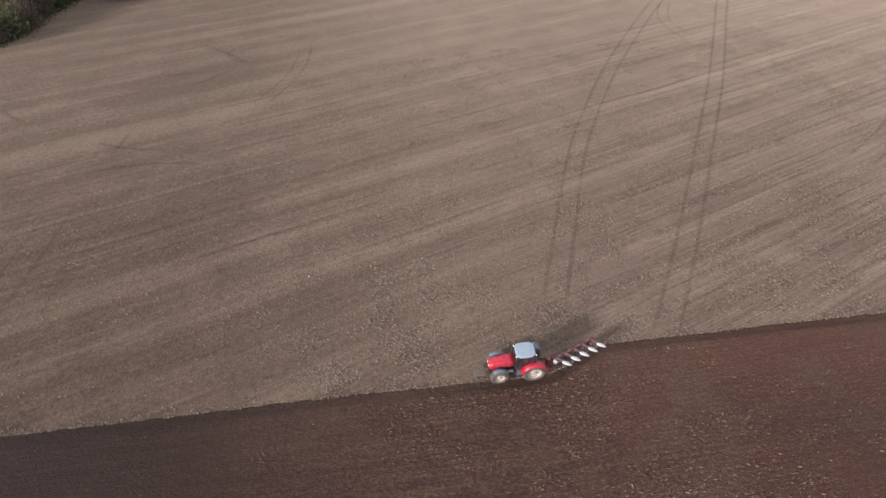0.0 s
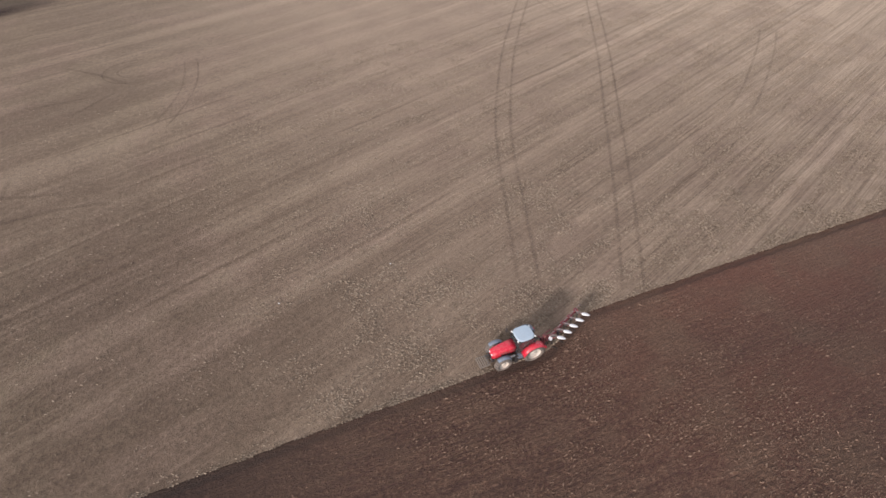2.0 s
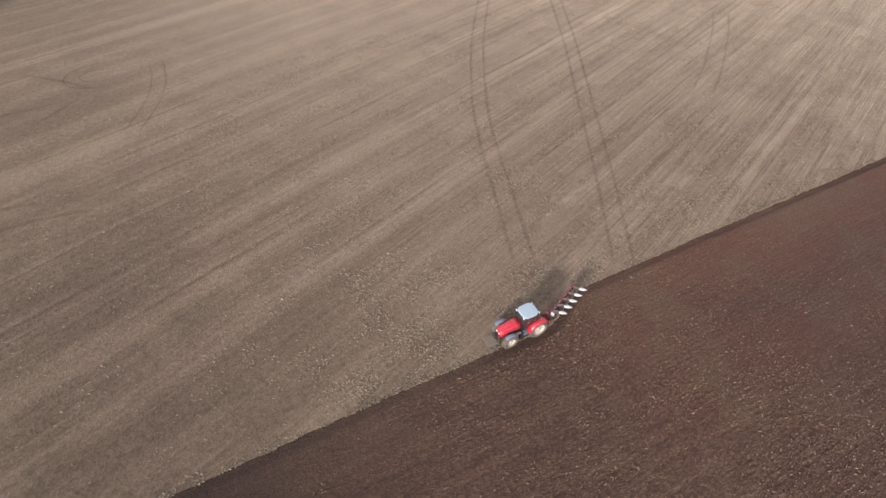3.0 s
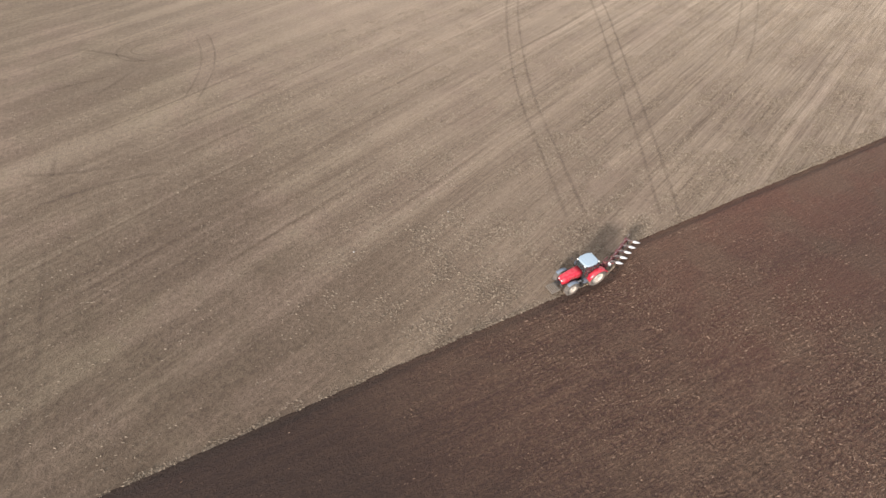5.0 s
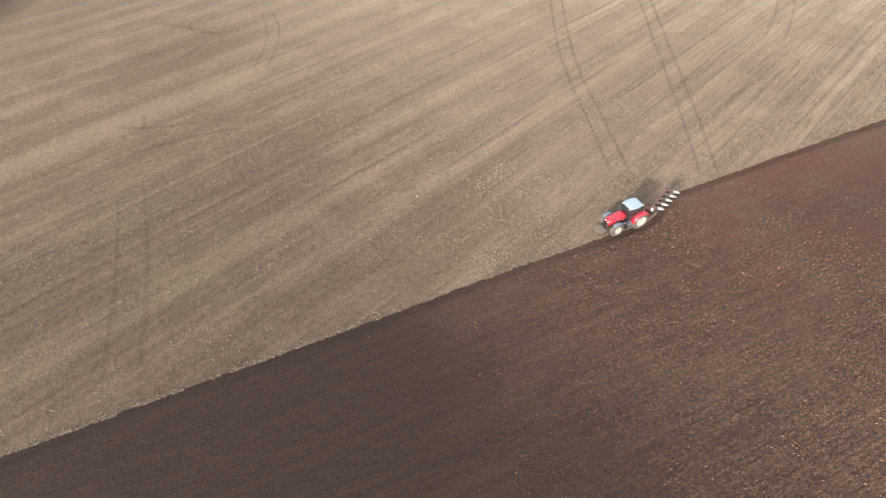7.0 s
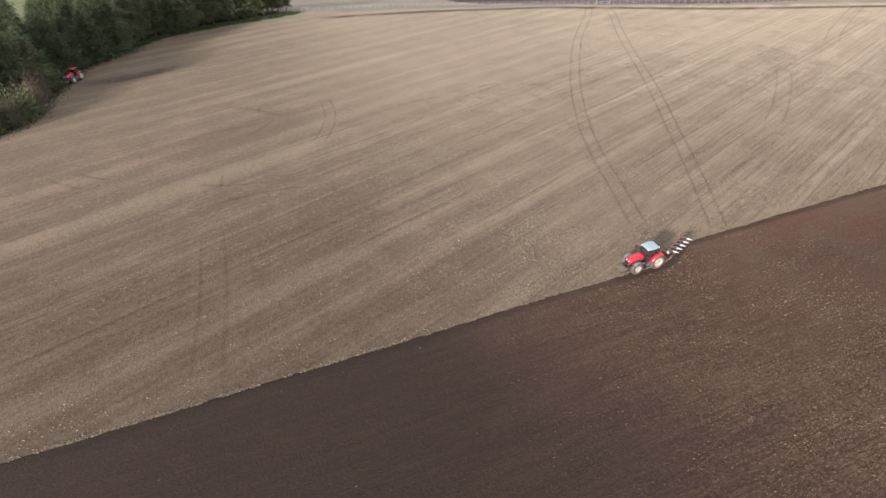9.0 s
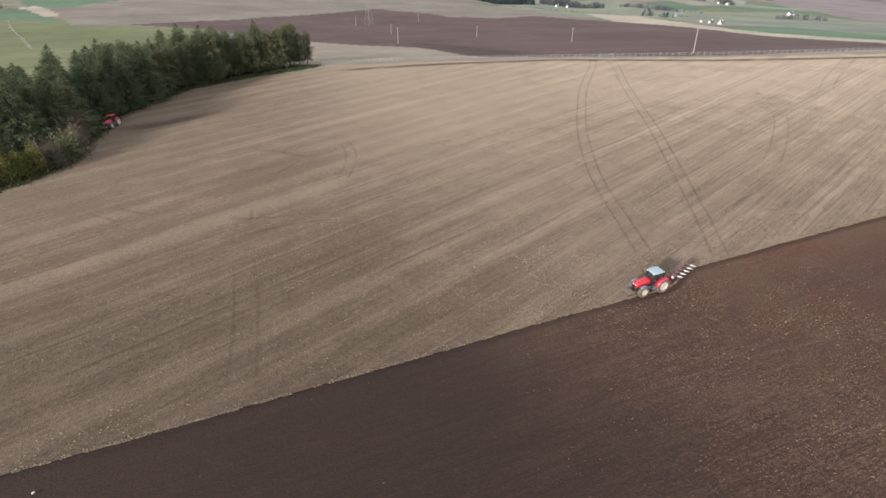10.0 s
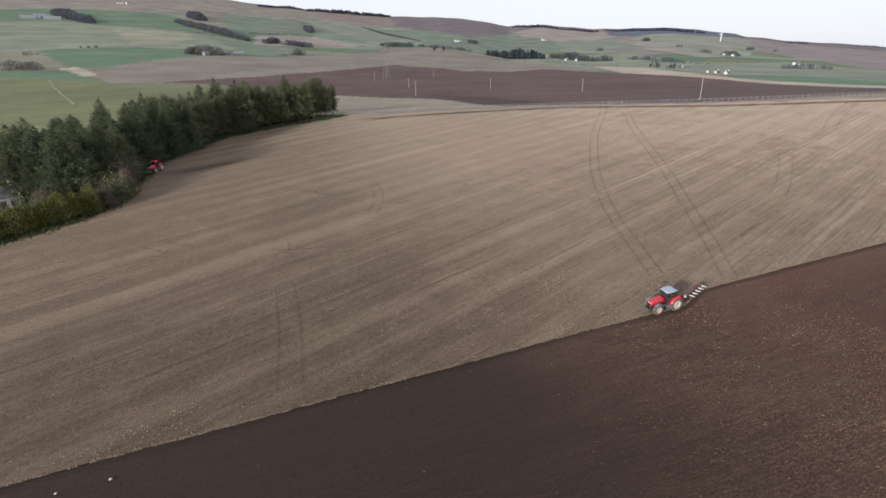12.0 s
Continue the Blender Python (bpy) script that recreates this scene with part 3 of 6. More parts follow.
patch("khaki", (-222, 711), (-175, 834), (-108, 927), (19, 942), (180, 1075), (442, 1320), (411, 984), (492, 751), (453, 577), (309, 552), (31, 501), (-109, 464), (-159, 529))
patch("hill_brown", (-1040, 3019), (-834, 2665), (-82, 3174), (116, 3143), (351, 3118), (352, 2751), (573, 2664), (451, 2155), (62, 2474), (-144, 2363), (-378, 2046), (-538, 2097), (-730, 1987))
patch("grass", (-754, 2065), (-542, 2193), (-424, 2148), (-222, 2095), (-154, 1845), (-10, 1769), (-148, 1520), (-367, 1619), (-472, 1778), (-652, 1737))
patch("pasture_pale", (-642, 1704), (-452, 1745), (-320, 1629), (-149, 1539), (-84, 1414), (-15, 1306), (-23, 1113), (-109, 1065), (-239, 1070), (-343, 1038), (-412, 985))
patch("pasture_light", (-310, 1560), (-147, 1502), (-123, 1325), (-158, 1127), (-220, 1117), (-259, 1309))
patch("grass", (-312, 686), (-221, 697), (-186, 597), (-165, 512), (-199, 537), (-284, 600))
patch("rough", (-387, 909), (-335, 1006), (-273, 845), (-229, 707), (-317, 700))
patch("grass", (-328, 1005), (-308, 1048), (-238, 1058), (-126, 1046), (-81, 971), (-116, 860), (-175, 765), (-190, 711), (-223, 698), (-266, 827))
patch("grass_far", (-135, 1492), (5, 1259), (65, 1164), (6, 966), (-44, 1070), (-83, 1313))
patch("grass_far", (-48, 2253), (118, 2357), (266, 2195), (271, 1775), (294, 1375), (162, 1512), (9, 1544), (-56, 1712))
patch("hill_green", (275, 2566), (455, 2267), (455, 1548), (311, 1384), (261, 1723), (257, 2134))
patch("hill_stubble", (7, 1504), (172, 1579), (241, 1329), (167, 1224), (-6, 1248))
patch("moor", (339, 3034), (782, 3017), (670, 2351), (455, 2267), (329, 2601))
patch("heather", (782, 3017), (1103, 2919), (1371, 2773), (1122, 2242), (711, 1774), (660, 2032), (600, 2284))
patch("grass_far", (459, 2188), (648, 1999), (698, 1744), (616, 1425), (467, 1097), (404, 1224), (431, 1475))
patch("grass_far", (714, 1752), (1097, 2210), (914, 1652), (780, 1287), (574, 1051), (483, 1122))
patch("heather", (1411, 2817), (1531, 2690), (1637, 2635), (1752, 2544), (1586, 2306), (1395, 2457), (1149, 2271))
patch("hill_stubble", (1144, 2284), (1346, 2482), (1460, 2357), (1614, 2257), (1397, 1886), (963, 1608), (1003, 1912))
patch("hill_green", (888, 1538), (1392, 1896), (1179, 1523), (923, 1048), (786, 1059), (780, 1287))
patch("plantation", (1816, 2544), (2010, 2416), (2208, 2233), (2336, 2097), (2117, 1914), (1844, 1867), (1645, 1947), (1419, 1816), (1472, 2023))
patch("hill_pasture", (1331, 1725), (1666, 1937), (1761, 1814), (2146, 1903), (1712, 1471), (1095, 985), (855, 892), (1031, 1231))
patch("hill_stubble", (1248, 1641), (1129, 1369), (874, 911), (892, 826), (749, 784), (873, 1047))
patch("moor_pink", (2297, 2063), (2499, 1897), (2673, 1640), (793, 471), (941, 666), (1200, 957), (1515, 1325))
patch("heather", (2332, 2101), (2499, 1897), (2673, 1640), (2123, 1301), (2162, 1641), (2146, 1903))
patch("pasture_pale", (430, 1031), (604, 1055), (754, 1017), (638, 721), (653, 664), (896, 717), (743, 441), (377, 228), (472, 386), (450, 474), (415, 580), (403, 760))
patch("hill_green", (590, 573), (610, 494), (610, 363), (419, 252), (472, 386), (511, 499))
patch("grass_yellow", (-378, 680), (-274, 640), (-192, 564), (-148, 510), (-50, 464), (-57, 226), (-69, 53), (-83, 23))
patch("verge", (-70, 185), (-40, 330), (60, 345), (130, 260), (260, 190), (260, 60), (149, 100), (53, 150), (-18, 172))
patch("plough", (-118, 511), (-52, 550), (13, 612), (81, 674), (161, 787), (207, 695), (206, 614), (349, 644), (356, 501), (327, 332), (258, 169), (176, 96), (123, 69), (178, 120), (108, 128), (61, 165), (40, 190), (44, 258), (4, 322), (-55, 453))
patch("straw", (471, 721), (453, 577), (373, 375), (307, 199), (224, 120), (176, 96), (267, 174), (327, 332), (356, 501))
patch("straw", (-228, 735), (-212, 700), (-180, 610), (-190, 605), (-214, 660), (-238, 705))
# shaded band of the ploughland, painted as a darker crop colour
patch("plough_shade", (38, 290), (58, 296), (70, 250), (72, 175), (46, 176), (41, 192), (44, 245))
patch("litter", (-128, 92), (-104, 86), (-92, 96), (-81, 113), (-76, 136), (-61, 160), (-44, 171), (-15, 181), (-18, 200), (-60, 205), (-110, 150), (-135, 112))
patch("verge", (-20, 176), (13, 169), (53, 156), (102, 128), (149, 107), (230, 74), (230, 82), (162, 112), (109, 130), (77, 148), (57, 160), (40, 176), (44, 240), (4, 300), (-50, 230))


def inside(x, y, c):
    r = np.zeros(x.shape, bool)
    for (x0, y0), (x1, y1) in zip(c, np.roll(c, -1, 0)):
        if y0 == y1:
            continue
        r ^= ((y0 > y) != (y1 > y)) & (x < (x1 - x0) * (y - y0) / (y1 - y0) + x0)
    return r


def build_ground():
    """One sheet to the horizon all round, finest over the valley and hills ahead."""
    bearings = np.radians(np.concatenate([np.arange(-60, 85, 0.25), np.arange(85, 300, 5.0)]))
    rings = np.concatenate([[1.0, 30, 80, 120], 150 * (4600 / 150) ** np.linspace(0, 1, 190)])
    b, d = np.meshgrid(bearings, rings)
    x, y = HUB[0] + d * np.sin(b), HUB[1] + d * np.cos(b)
    z = land(x, y)
    under = (y < far_edge(x) - 3.0) & (x > -190) & (x < 330) & (y > -160)
    z = np.where(under, z - 1.2, z - 0.02)
    me = grid_mesh("ground", np.stack([x, y, z], -1), LAND, True, True)
    wob = 5 * (lattice_noise(x / 25, y / 25, 8) - 0.5) * np.clip((d - 250) / 500, 0, 1.5) + 70 * (lattice_noise(x / 110, y / 110, 9) - 0.5) * np.clip((d - 1500) / 1000, 0, 1)
    col = np.empty(x.shape + (4,))
    # a patchwork of small fields with hedges between
    rng = np.random.default_rng(17)
    seeds = np.stack([rng.uniform(-1600, 2700, 420), rng.uniform(150, 3500, 420)], 1)
    kinds = np.array([CROPS[k] for k in ("pasture_pale", "grass", "grass_yellow", "pasture_pale", "grass", "khaki")])
    tone = kinds[rng.integers(0, len(kinds), 420)] * rng.uniform(0.85, 1.12, 420)[:, None]
    wx, wy = x + 60 * (lattice_noise(x / 150, y / 150, 23) - 0.5), y + 60 * (lattice_noise(x / 150, y / 150, 24) - 0.5)
    first, second = np.full(x.shape, 1e9), np.full(x.shape, 1e9)
    which = np.zeros(x.shape, int)
    for k, (sx, sy) in enumerate(seeds):
        q = np.hypot(wx - sx, (wy - sy) * 0.8)
        second = np.minimum(second, np.maximum(q, first))
        which = np.where(q < first, k, which)
        first = np.minimum(first, q)
    col[..., :3] = tone[which]
    hedge = np.clip(1 - (second - first) / (4 + d * 0.004), 0, 1)[..., None] * 0.7
    col[..., :3] = (1 - hedge) * col[..., :3] + hedge * np.array(CROPS["hedge"])
    az = np.degrees(b)
    low = np.interp(az, (5, 25, 60), (0.90, 0.84, 0.66))
    high = smoothstep(low, low + 0.1, np.log(np.maximum(d, 1) / 220) / np.log(3200 / 220) + 0.15 * (lattice_noise(x / 400, y / 400, 22) - 0.5))[..., None]
    high = high * smoothstep(-8, 8, az)[..., None]
    col[..., :3] = (1 - high) * col[..., :3] + high * np.array(CROPS["moor"])
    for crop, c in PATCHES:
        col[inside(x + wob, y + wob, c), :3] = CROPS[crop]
    col[..., 3] = 1
    a = me.color_attributes.new("crop", "FLOAT_COLOR", "POINT")
    a.data.foreach_set("color", col.astype(np.float32).ravel())
    return tagged(laid("ground", me), "rolling farmland with green pasture, dark ploughland and moor", "ground", kind="structure")


def build_stubble():
    xs = np.concatenate([np.arange(-190, -75, 1.0), np.arange(-75, 45, 0.5), np.arange(45, 331, 1.5)])
    w = np.concatenate([[0, 0.0015, 0.004, 0.008, 0.013], np.linspace(0.02, 1, 150)])
    x, k = np.meshgrid(xs, w)
    y = edge(x) + k * (far_edge(x) - edge(x))
    z = land(x, y) + 0.10 * (lattice_noise(x / 7, y / 7, 31) - 0.5) + 0.05 * (lattice_noise(x / 1.1, y / 1.1, 32) - 0.5)
    z = z + 0.05 * smoothstep(0.5, 0.0, y - edge(x))
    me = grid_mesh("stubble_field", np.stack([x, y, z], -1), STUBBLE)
    return tagged(laid("stubble_field", me), "pale brown cereal stubble field with straw bands", "field", kind="structure")


def build_ploughed():
    """Turned slices along the furrow, with clods; the open furrow lies beside the stubble."""
    xs = np.concatenate([np.arange(-190, -84, 1.0), np.arange(-84, -48, 0.3), np.arange(-48, 28, 0.122), np.arange(28, 70, 0.4), np.arange(70, 331, 1.5)])
    back = np.concatenate([[-0.30, 0, 0.10, 0.25, 0.45, 0.62, 0.8], np.arange(1.0, 30, 0.105), np.arange(30, 185, 3.0)])
    x, k = np.meshgrid(xs, back)
    y = edge(x) - k
    rows = edge(x) - y
    slice_ = np.abs(((rows / 0.42 + 0.25 * lattice_noise(x / 3, rows / 0.42, 41)) % 1) - 0.5) * 2
    # short broken crests of the turned slices, larger where the ground is drier
    wy = y - 0.20 * x + 0.20 * (lattice_noise(x / 0.9, y / 0.9, 46) - 0.5)
    wx = x + 0.35 * (lattice_noise(x / 1.2, y / 0.8, 47) - 0.5)
    worm = (1 - np.abs(2 * lattice_noise(wx / 0.44, wy / 0.15, 42) - 1)) ** 2
    fine = 0.65 * (worm - 0.45) + 0.55 * (lattice_noise(x / 0.26, y / 0.2, 48) - 0.5)
    mid = lattice_noise(x / 1.3, y / 0.6, 43) - 0.5
    dry = smoothstep(-38, -14, x + 14 * (lattice_noise(x / 13, y / 9, 49) - 0.5)) * (1 - 0.45 * smoothstep(-6, 6, x))
    patchy = 0.75 + 0.5 * lattice_noise(x / 7, y / 2.6, 45)
    z = land(x, y) - 0.02 + (0.02 + 0.04 * dry) * slice_ + (0.034 + 0.066 * dry) * (1 - 0.38 * smoothstep(3, 15, y)) * fine * patchy + 0.05 * mid + 0.08 * (lattice_noise(x / 11, y / 11, 44) - 0.5)
    crest = smoothstep(0.62, 0.95, worm * (0.72 + 0.5 * lattice_noise(x / 0.5, y / 0.5, 50))) * patchy * (0.10 + 0.90 * dry)
    furrow = smoothstep(0.95, 0.35, k)
    z = z * (1 - furrow) + furrow * (-0.09 + 0.03 * fine)
    z = np.where(k < 0.05, -0.03, z)
    z = np.where(k < -0.1, -0.12, z)
    me = grid_mesh("ploughed_field", np.stack([x, y, z], -1), SOIL, True)
    me.materials.append(WET)
    a = me.attributes.new("crest", "FLOAT", "POINT")
    a.data.foreach_set("value", np.clip(crest, 0, 1).astype(np.float32).ravel())
    n = len(xs) - 1
    which = np.zeros(len(me.polygons), np.int32)
    which[:5 * n] = 1
    me.polygons.foreach_set("material_index", which)
    return tagged(laid("ploughed_field", me), "dark reddish-brown freshly ploughed soil with clods", "field", kind="structure")


def scatter(name, x, y, z, shape, faces, size, turn, material, tilt=None):
    """Many small pieces as one mesh."""
    c, s = np.cos(turn)[:, None], np.sin(turn)[:, None]
    px, py, pz = (shape[None, :, i] * size[:, i:i + 1] for i in range(3))
    if tilt is not None:
        px = px + pz * tilt[:, None]
    v = np.stack([px * c - py * s + x[:, None], px * s + py * c + y[:, None], pz + z[:, None]], -1)
    f = faces[None] + (np.arange(len(x)) * len(shape))[:, None, None]
    me = bpy.data.meshes.new(name)
    fill(me, v.reshape(-1, 3), f.reshape(-1, faces.shape[1]))
    me.materials.append(material)
    return laid(name, me)


def fleck_material(name, a, b):
    n = Nodes(name, 0.8)
    return n.done(n.mix(n.island(), a, b))


STRAW = fleck_material("loose_straw", (0.13, 0.098, 0.070), (0.28, 0.222, 0.165))
CLOD = fleck_material("soil_clods", (0.060, 0.034, 0.023), (0.255, 0.168, 0.118))
OCTA = np.array([(1, 0, 0), (0, 1, 0), (-1, 0, 0), (0, -1, 0), (0, 0, 1), (0, 0, -1)], float)
OCTA_F = np.array([(0, 1, 4), (1, 2, 4), (2, 3, 4), (3, 0, 4), (1, 0, 5), (2, 1, 5), (3, 2, 5), (0, 3, 5)])


def build_clods():
    n = 105000
    x = -62 + 122 * RNG.random(n) ** 0.75
    k = 0.9 + 36 * RNG.random(n) ** 1.1
    keep = lattice_noise(x / 4, k / 2, 51) + 0.3 * lattice_noise(x / 15, k / 12, 53) > 0.46 + 0.30 * RNG.random(n)
    keep &= RNG.random(n) < (0.04 + 0.96 * smoothstep(-40, -8, x)) * (1 - 0.7 * smoothstep(0, 11, x))
    x, k = x[keep], k[keep]
    y = edge(x) - k
    s = (0.014 + 0.040 * RNG.random(len(x)) ** 3) * (0.8 + 0.45 * smoothstep(-35, -5, x))
    size = np.stack([s * RNG.uniform(1.3, 3.2, len(x)), s * RNG.uniform(0.6, 1.0, len(x)), s * RNG.uniform(0.8, 1.5, len(x))], 1)
    ob = scatter("soil_clods", x, y, np.full(len(x), 0.08), OCTA, OCTA_F, size, RNG.normal(0.15, 0.45, len(x)), CLOD, RNG.normal(0, 0.4, len(x)))
    return tagged(ob, "loose brown clods strewn over the ploughing", "clods", kind="stuff")


def build_straw():
    n = 520000
    x = RNG.uniform(-100, 75, n)
    y = edge(x) + 0.05 + 62 * RNG.random(n) ** 1.5
    turned = y - 0.31 * x
    keep = (0.6 * lattice_noise(x / 9, turned / 0.9, 61) + 0.6 * lattice_noise(x / 2.0, y / 2.0, 62) > 0.50 + 0.35 * RNG.random(n)) & (y < far_edge(x) - 4) & (RNG.random(n) < 0.05 + 0.95 * smoothstep(-38, -8, x))
    x, y = x[keep], y[keep]
    m = len(x)
    shape = np.array([(-1, -1, 0), (1, -1, 0), (1, 1, 0.4), (-1, 1, 1)], float)
    size = np.stack([RNG.uniform(0.03, 0.09, m), RNG.uniform(0.010, 0.024, m), RNG.uniform(0.03, 0.09, m)], 1)
    # clumps that overhang the furrow's edge
    q = 16000
    ex = RNG.uniform(-100, 75, q)
    ex = ex[lattice_noise(ex / 0.7, ex * 0 + 2.5, 63) * 0.7 + 0.5 * lattice_noise(ex / 6, ex * 0 + 4.5, 64) > 0.45 + 0.3 * RNG.random(q)]
    q = len(ex)
    x, y = np.concatenate([x, ex]), np.concatenate([y, edge(ex) + np.abs(RNG.normal(0.0, 0.16, q)) - 0.04])
    size = np.concatenate([size, np.stack([RNG.uniform(0.03, 0.08, q), RNG.uniform(0.010, 0.026, q), RNG.uniform(0.04, 0.12, q)], 1)])
    m += q
    ob = scatter("loose_straw", x, y, land(x, y) + 0.02, shape, np.array([(0, 1, 2, 3)]), size, np.where(RNG.random(m) < 0.6, 0.3, 0) + RNG.normal(0, 0.8, m), STRAW)
    return tagged(ob, "short pale straw scattered over stubble", "straw", kind="stuff")


def ribbon(name, line, width, material, lift=0.075, fade=0.0):
    """A worn strip along a smooth line on the ground."""
    line = np.array(line, float)
    t = np.concatenate([[0], np.cumsum(np.hypot(*np.diff(line, axis=0).T))])
    s = np.arange(0, t[-1], 0.8)
    # ease round the corners of the line
    fine = np.stack([np.interp(s, t, line[:, i]) for i in (0, 1)], 1)
    k = 9
    padded = np.concatenate([np.repeat(fine[:1], k, 0), fine, np.repeat(fine[-1:], k, 0)])
    fine = np.stack([np.convolve(padded[:, i], np.ones(2 * k + 1) / (2 * k + 1), "valid") for i in (0, 1)], 1)
    d = np.gradient(fine, axis=0)
    d /= np.maximum(np.hypot(d[:, 0], d[:, 1]), 1e-6)[:, None]
    across = np.stack([-d[:, 1], d[:, 0]], 1)
    cols = np.array([-1, -0.55, 0, 0.55, 1.0])
    p = fine[:, None] + across[:, None] * (cols[None, :, None] * width / 2)
    z = land(p[..., 0], p[..., 1]) + lift
    me = grid_mesh(name, np.concatenate([p, z[..., None]], -1), material)
    worn = np.tile(np.array([0, 0.85, 1, 0.85, 0]), (len(fine), 1))
    run = np.minimum(np.arange(len(fine)), np.arange(len(fine))[::-1]) * 0.8
    worn = worn * np.clip(run / max(fade, 0.1), 0, 1)[:, None]
    a = me.attributes.new("worn", "FLOAT", "POINT")
    a.data.foreach_set("value", worn.astype(np.float32).ravel())
    return me


def build_ruts():
    runs = [
        ("track_a", ((-5.2, 28), (-2.2, 36), (0.2, 42), (3.2, 50.6), (7.2, 59.3), (16, 75.5), (24, 88), (36.5, 106.5), (48, 121), (60, 135), (68, 147)), 1.95, 0.60),
        ("track_b", ((2.6, 23.8), (6.4, 29.6), (10.1, 35.5), (14.1, 42), (21.2, 54), (30, 68.5), (38.6, 84), (47.5, 100.5), (57, 117), (66, 131), (73, 146)), 1.95, 0.60),
        ("track_c", ((-54.4, 24), (-53.6, 30), (-52.9, 42), (-53, 53)), 2.6, 0.55),
        ("track_d", ((35, 46), (42, 50), (51, 57), (60, 64), (66, 70)), 2.6, 0.5),
        ("track_e", ((92, 78), (104, 86), (130, 100), (142, 106)), 3.0, 0.6),
        ("track_f", ((-31.5, 95), (-30.6, 90), (-31, 85), (-33.8, 75.3), (-37.3, 70.1)), 1.9, 0.5),
        ("track_g", ((-36, 94), (-41, 97), (-44.5, 93), (-43, 88), (-38, 87), (-34, 90)), 1.8, 0.5),
        ("track_h", ((40, 108), (35, 101), (33, 92), (36, 85)), 1.9, 0.5),
    ]
    for name, line, gauge, width in runs:
        for side in (-1, 1):
            l = np.array(line, float)
            l[:, 0] -= 3.0 * np.clip((130 - l[:, 1]) / 105, 0, 1)
            d = np.gradient(l, axis=0)
            d /= np.hypot(d[:, 0], d[:, 1])[:, None]
            l = l + np.stack([-d[:, 1], d[:, 0]], 1) * side * gauge / 2
            tagged(laid("wheel_track", ribbon("wheel_track", l, width * 0.80, RUT if name in ("track_a", "track_b") else FAINT, fade=4.0)), "faint tractor wheel track pressed into stubble", "track", "wheel tracks", "structure")
    for line in (((-58, 65.5), (-55, 63.2), (-51.5, 61.5), (-48, 60.8), (-44, 61.5)), ((-57.7, 56.5), (-52.1, 58.3), (-48.4, 59.0), (-44.0, 58.4), (-39.6, 56.6)), ((-53.4, 69), (-52.2, 66), (-52.6, 62.5), (-54.5, 59)),
                 ((-56.3, 83.4), (-49.8, 84.8), (-42.1, 85.0)), ((-50, 78), (-47.5, 81), (-44, 83), (-41, 87)), ((-77, 77), (-75.5, 72.5), (-72, 69.5), (-68, 68.5)), ((-74, 78), (-72, 73.5), (-69, 71), (-65, 70)),
                 ((-52, 99), (-48.5, 95.5), (-46, 92), (-42.5, 90.5), (-40.5, 88), (-40, 84.5))):
        tagged(laid("wheel_track", ribbon("wheel_track", line, 0.7, FAINT, fade=4.5)), "dark scuffed turning mark in stubble", "track", "wheel tracks", "structure")
    tagged(laid("turned_headland", ribbon("turned_headland", ((-82, 124.5), (-77.5, 124.5), (-72.3, 125), (-65.7, 127), (-58, 130.2), (-52, 132)), 5.5, HEADLAND, 0.08, 10.0)),
           "dark strip of turned soil by the trees", "soil", kind="structure")
    tagged(laid("field_margin", ribbon("field_margin", ((-20, 169), (13, 163), (53, 150), (102, 121), (149, 100.5), (230, 66)), 4.5, HEADLAND, 0.09, 10.0)),
           "worn darker margin along the fence", "soil", kind="structure")


def build_lane():
    tagged(laid("farm_lane", ribbon("farm_lane", ((-214, 578), (-196, 510), (-168, 420), (-140, 326)), 2.8, LANE, 0.25, 3.0)), "pale farm lane through the green field", "lane", kind="structure")


build_ground()
build_lane()
build_stubble()
build_ploughed()
build_clods()
build_straw()
build_ruts()


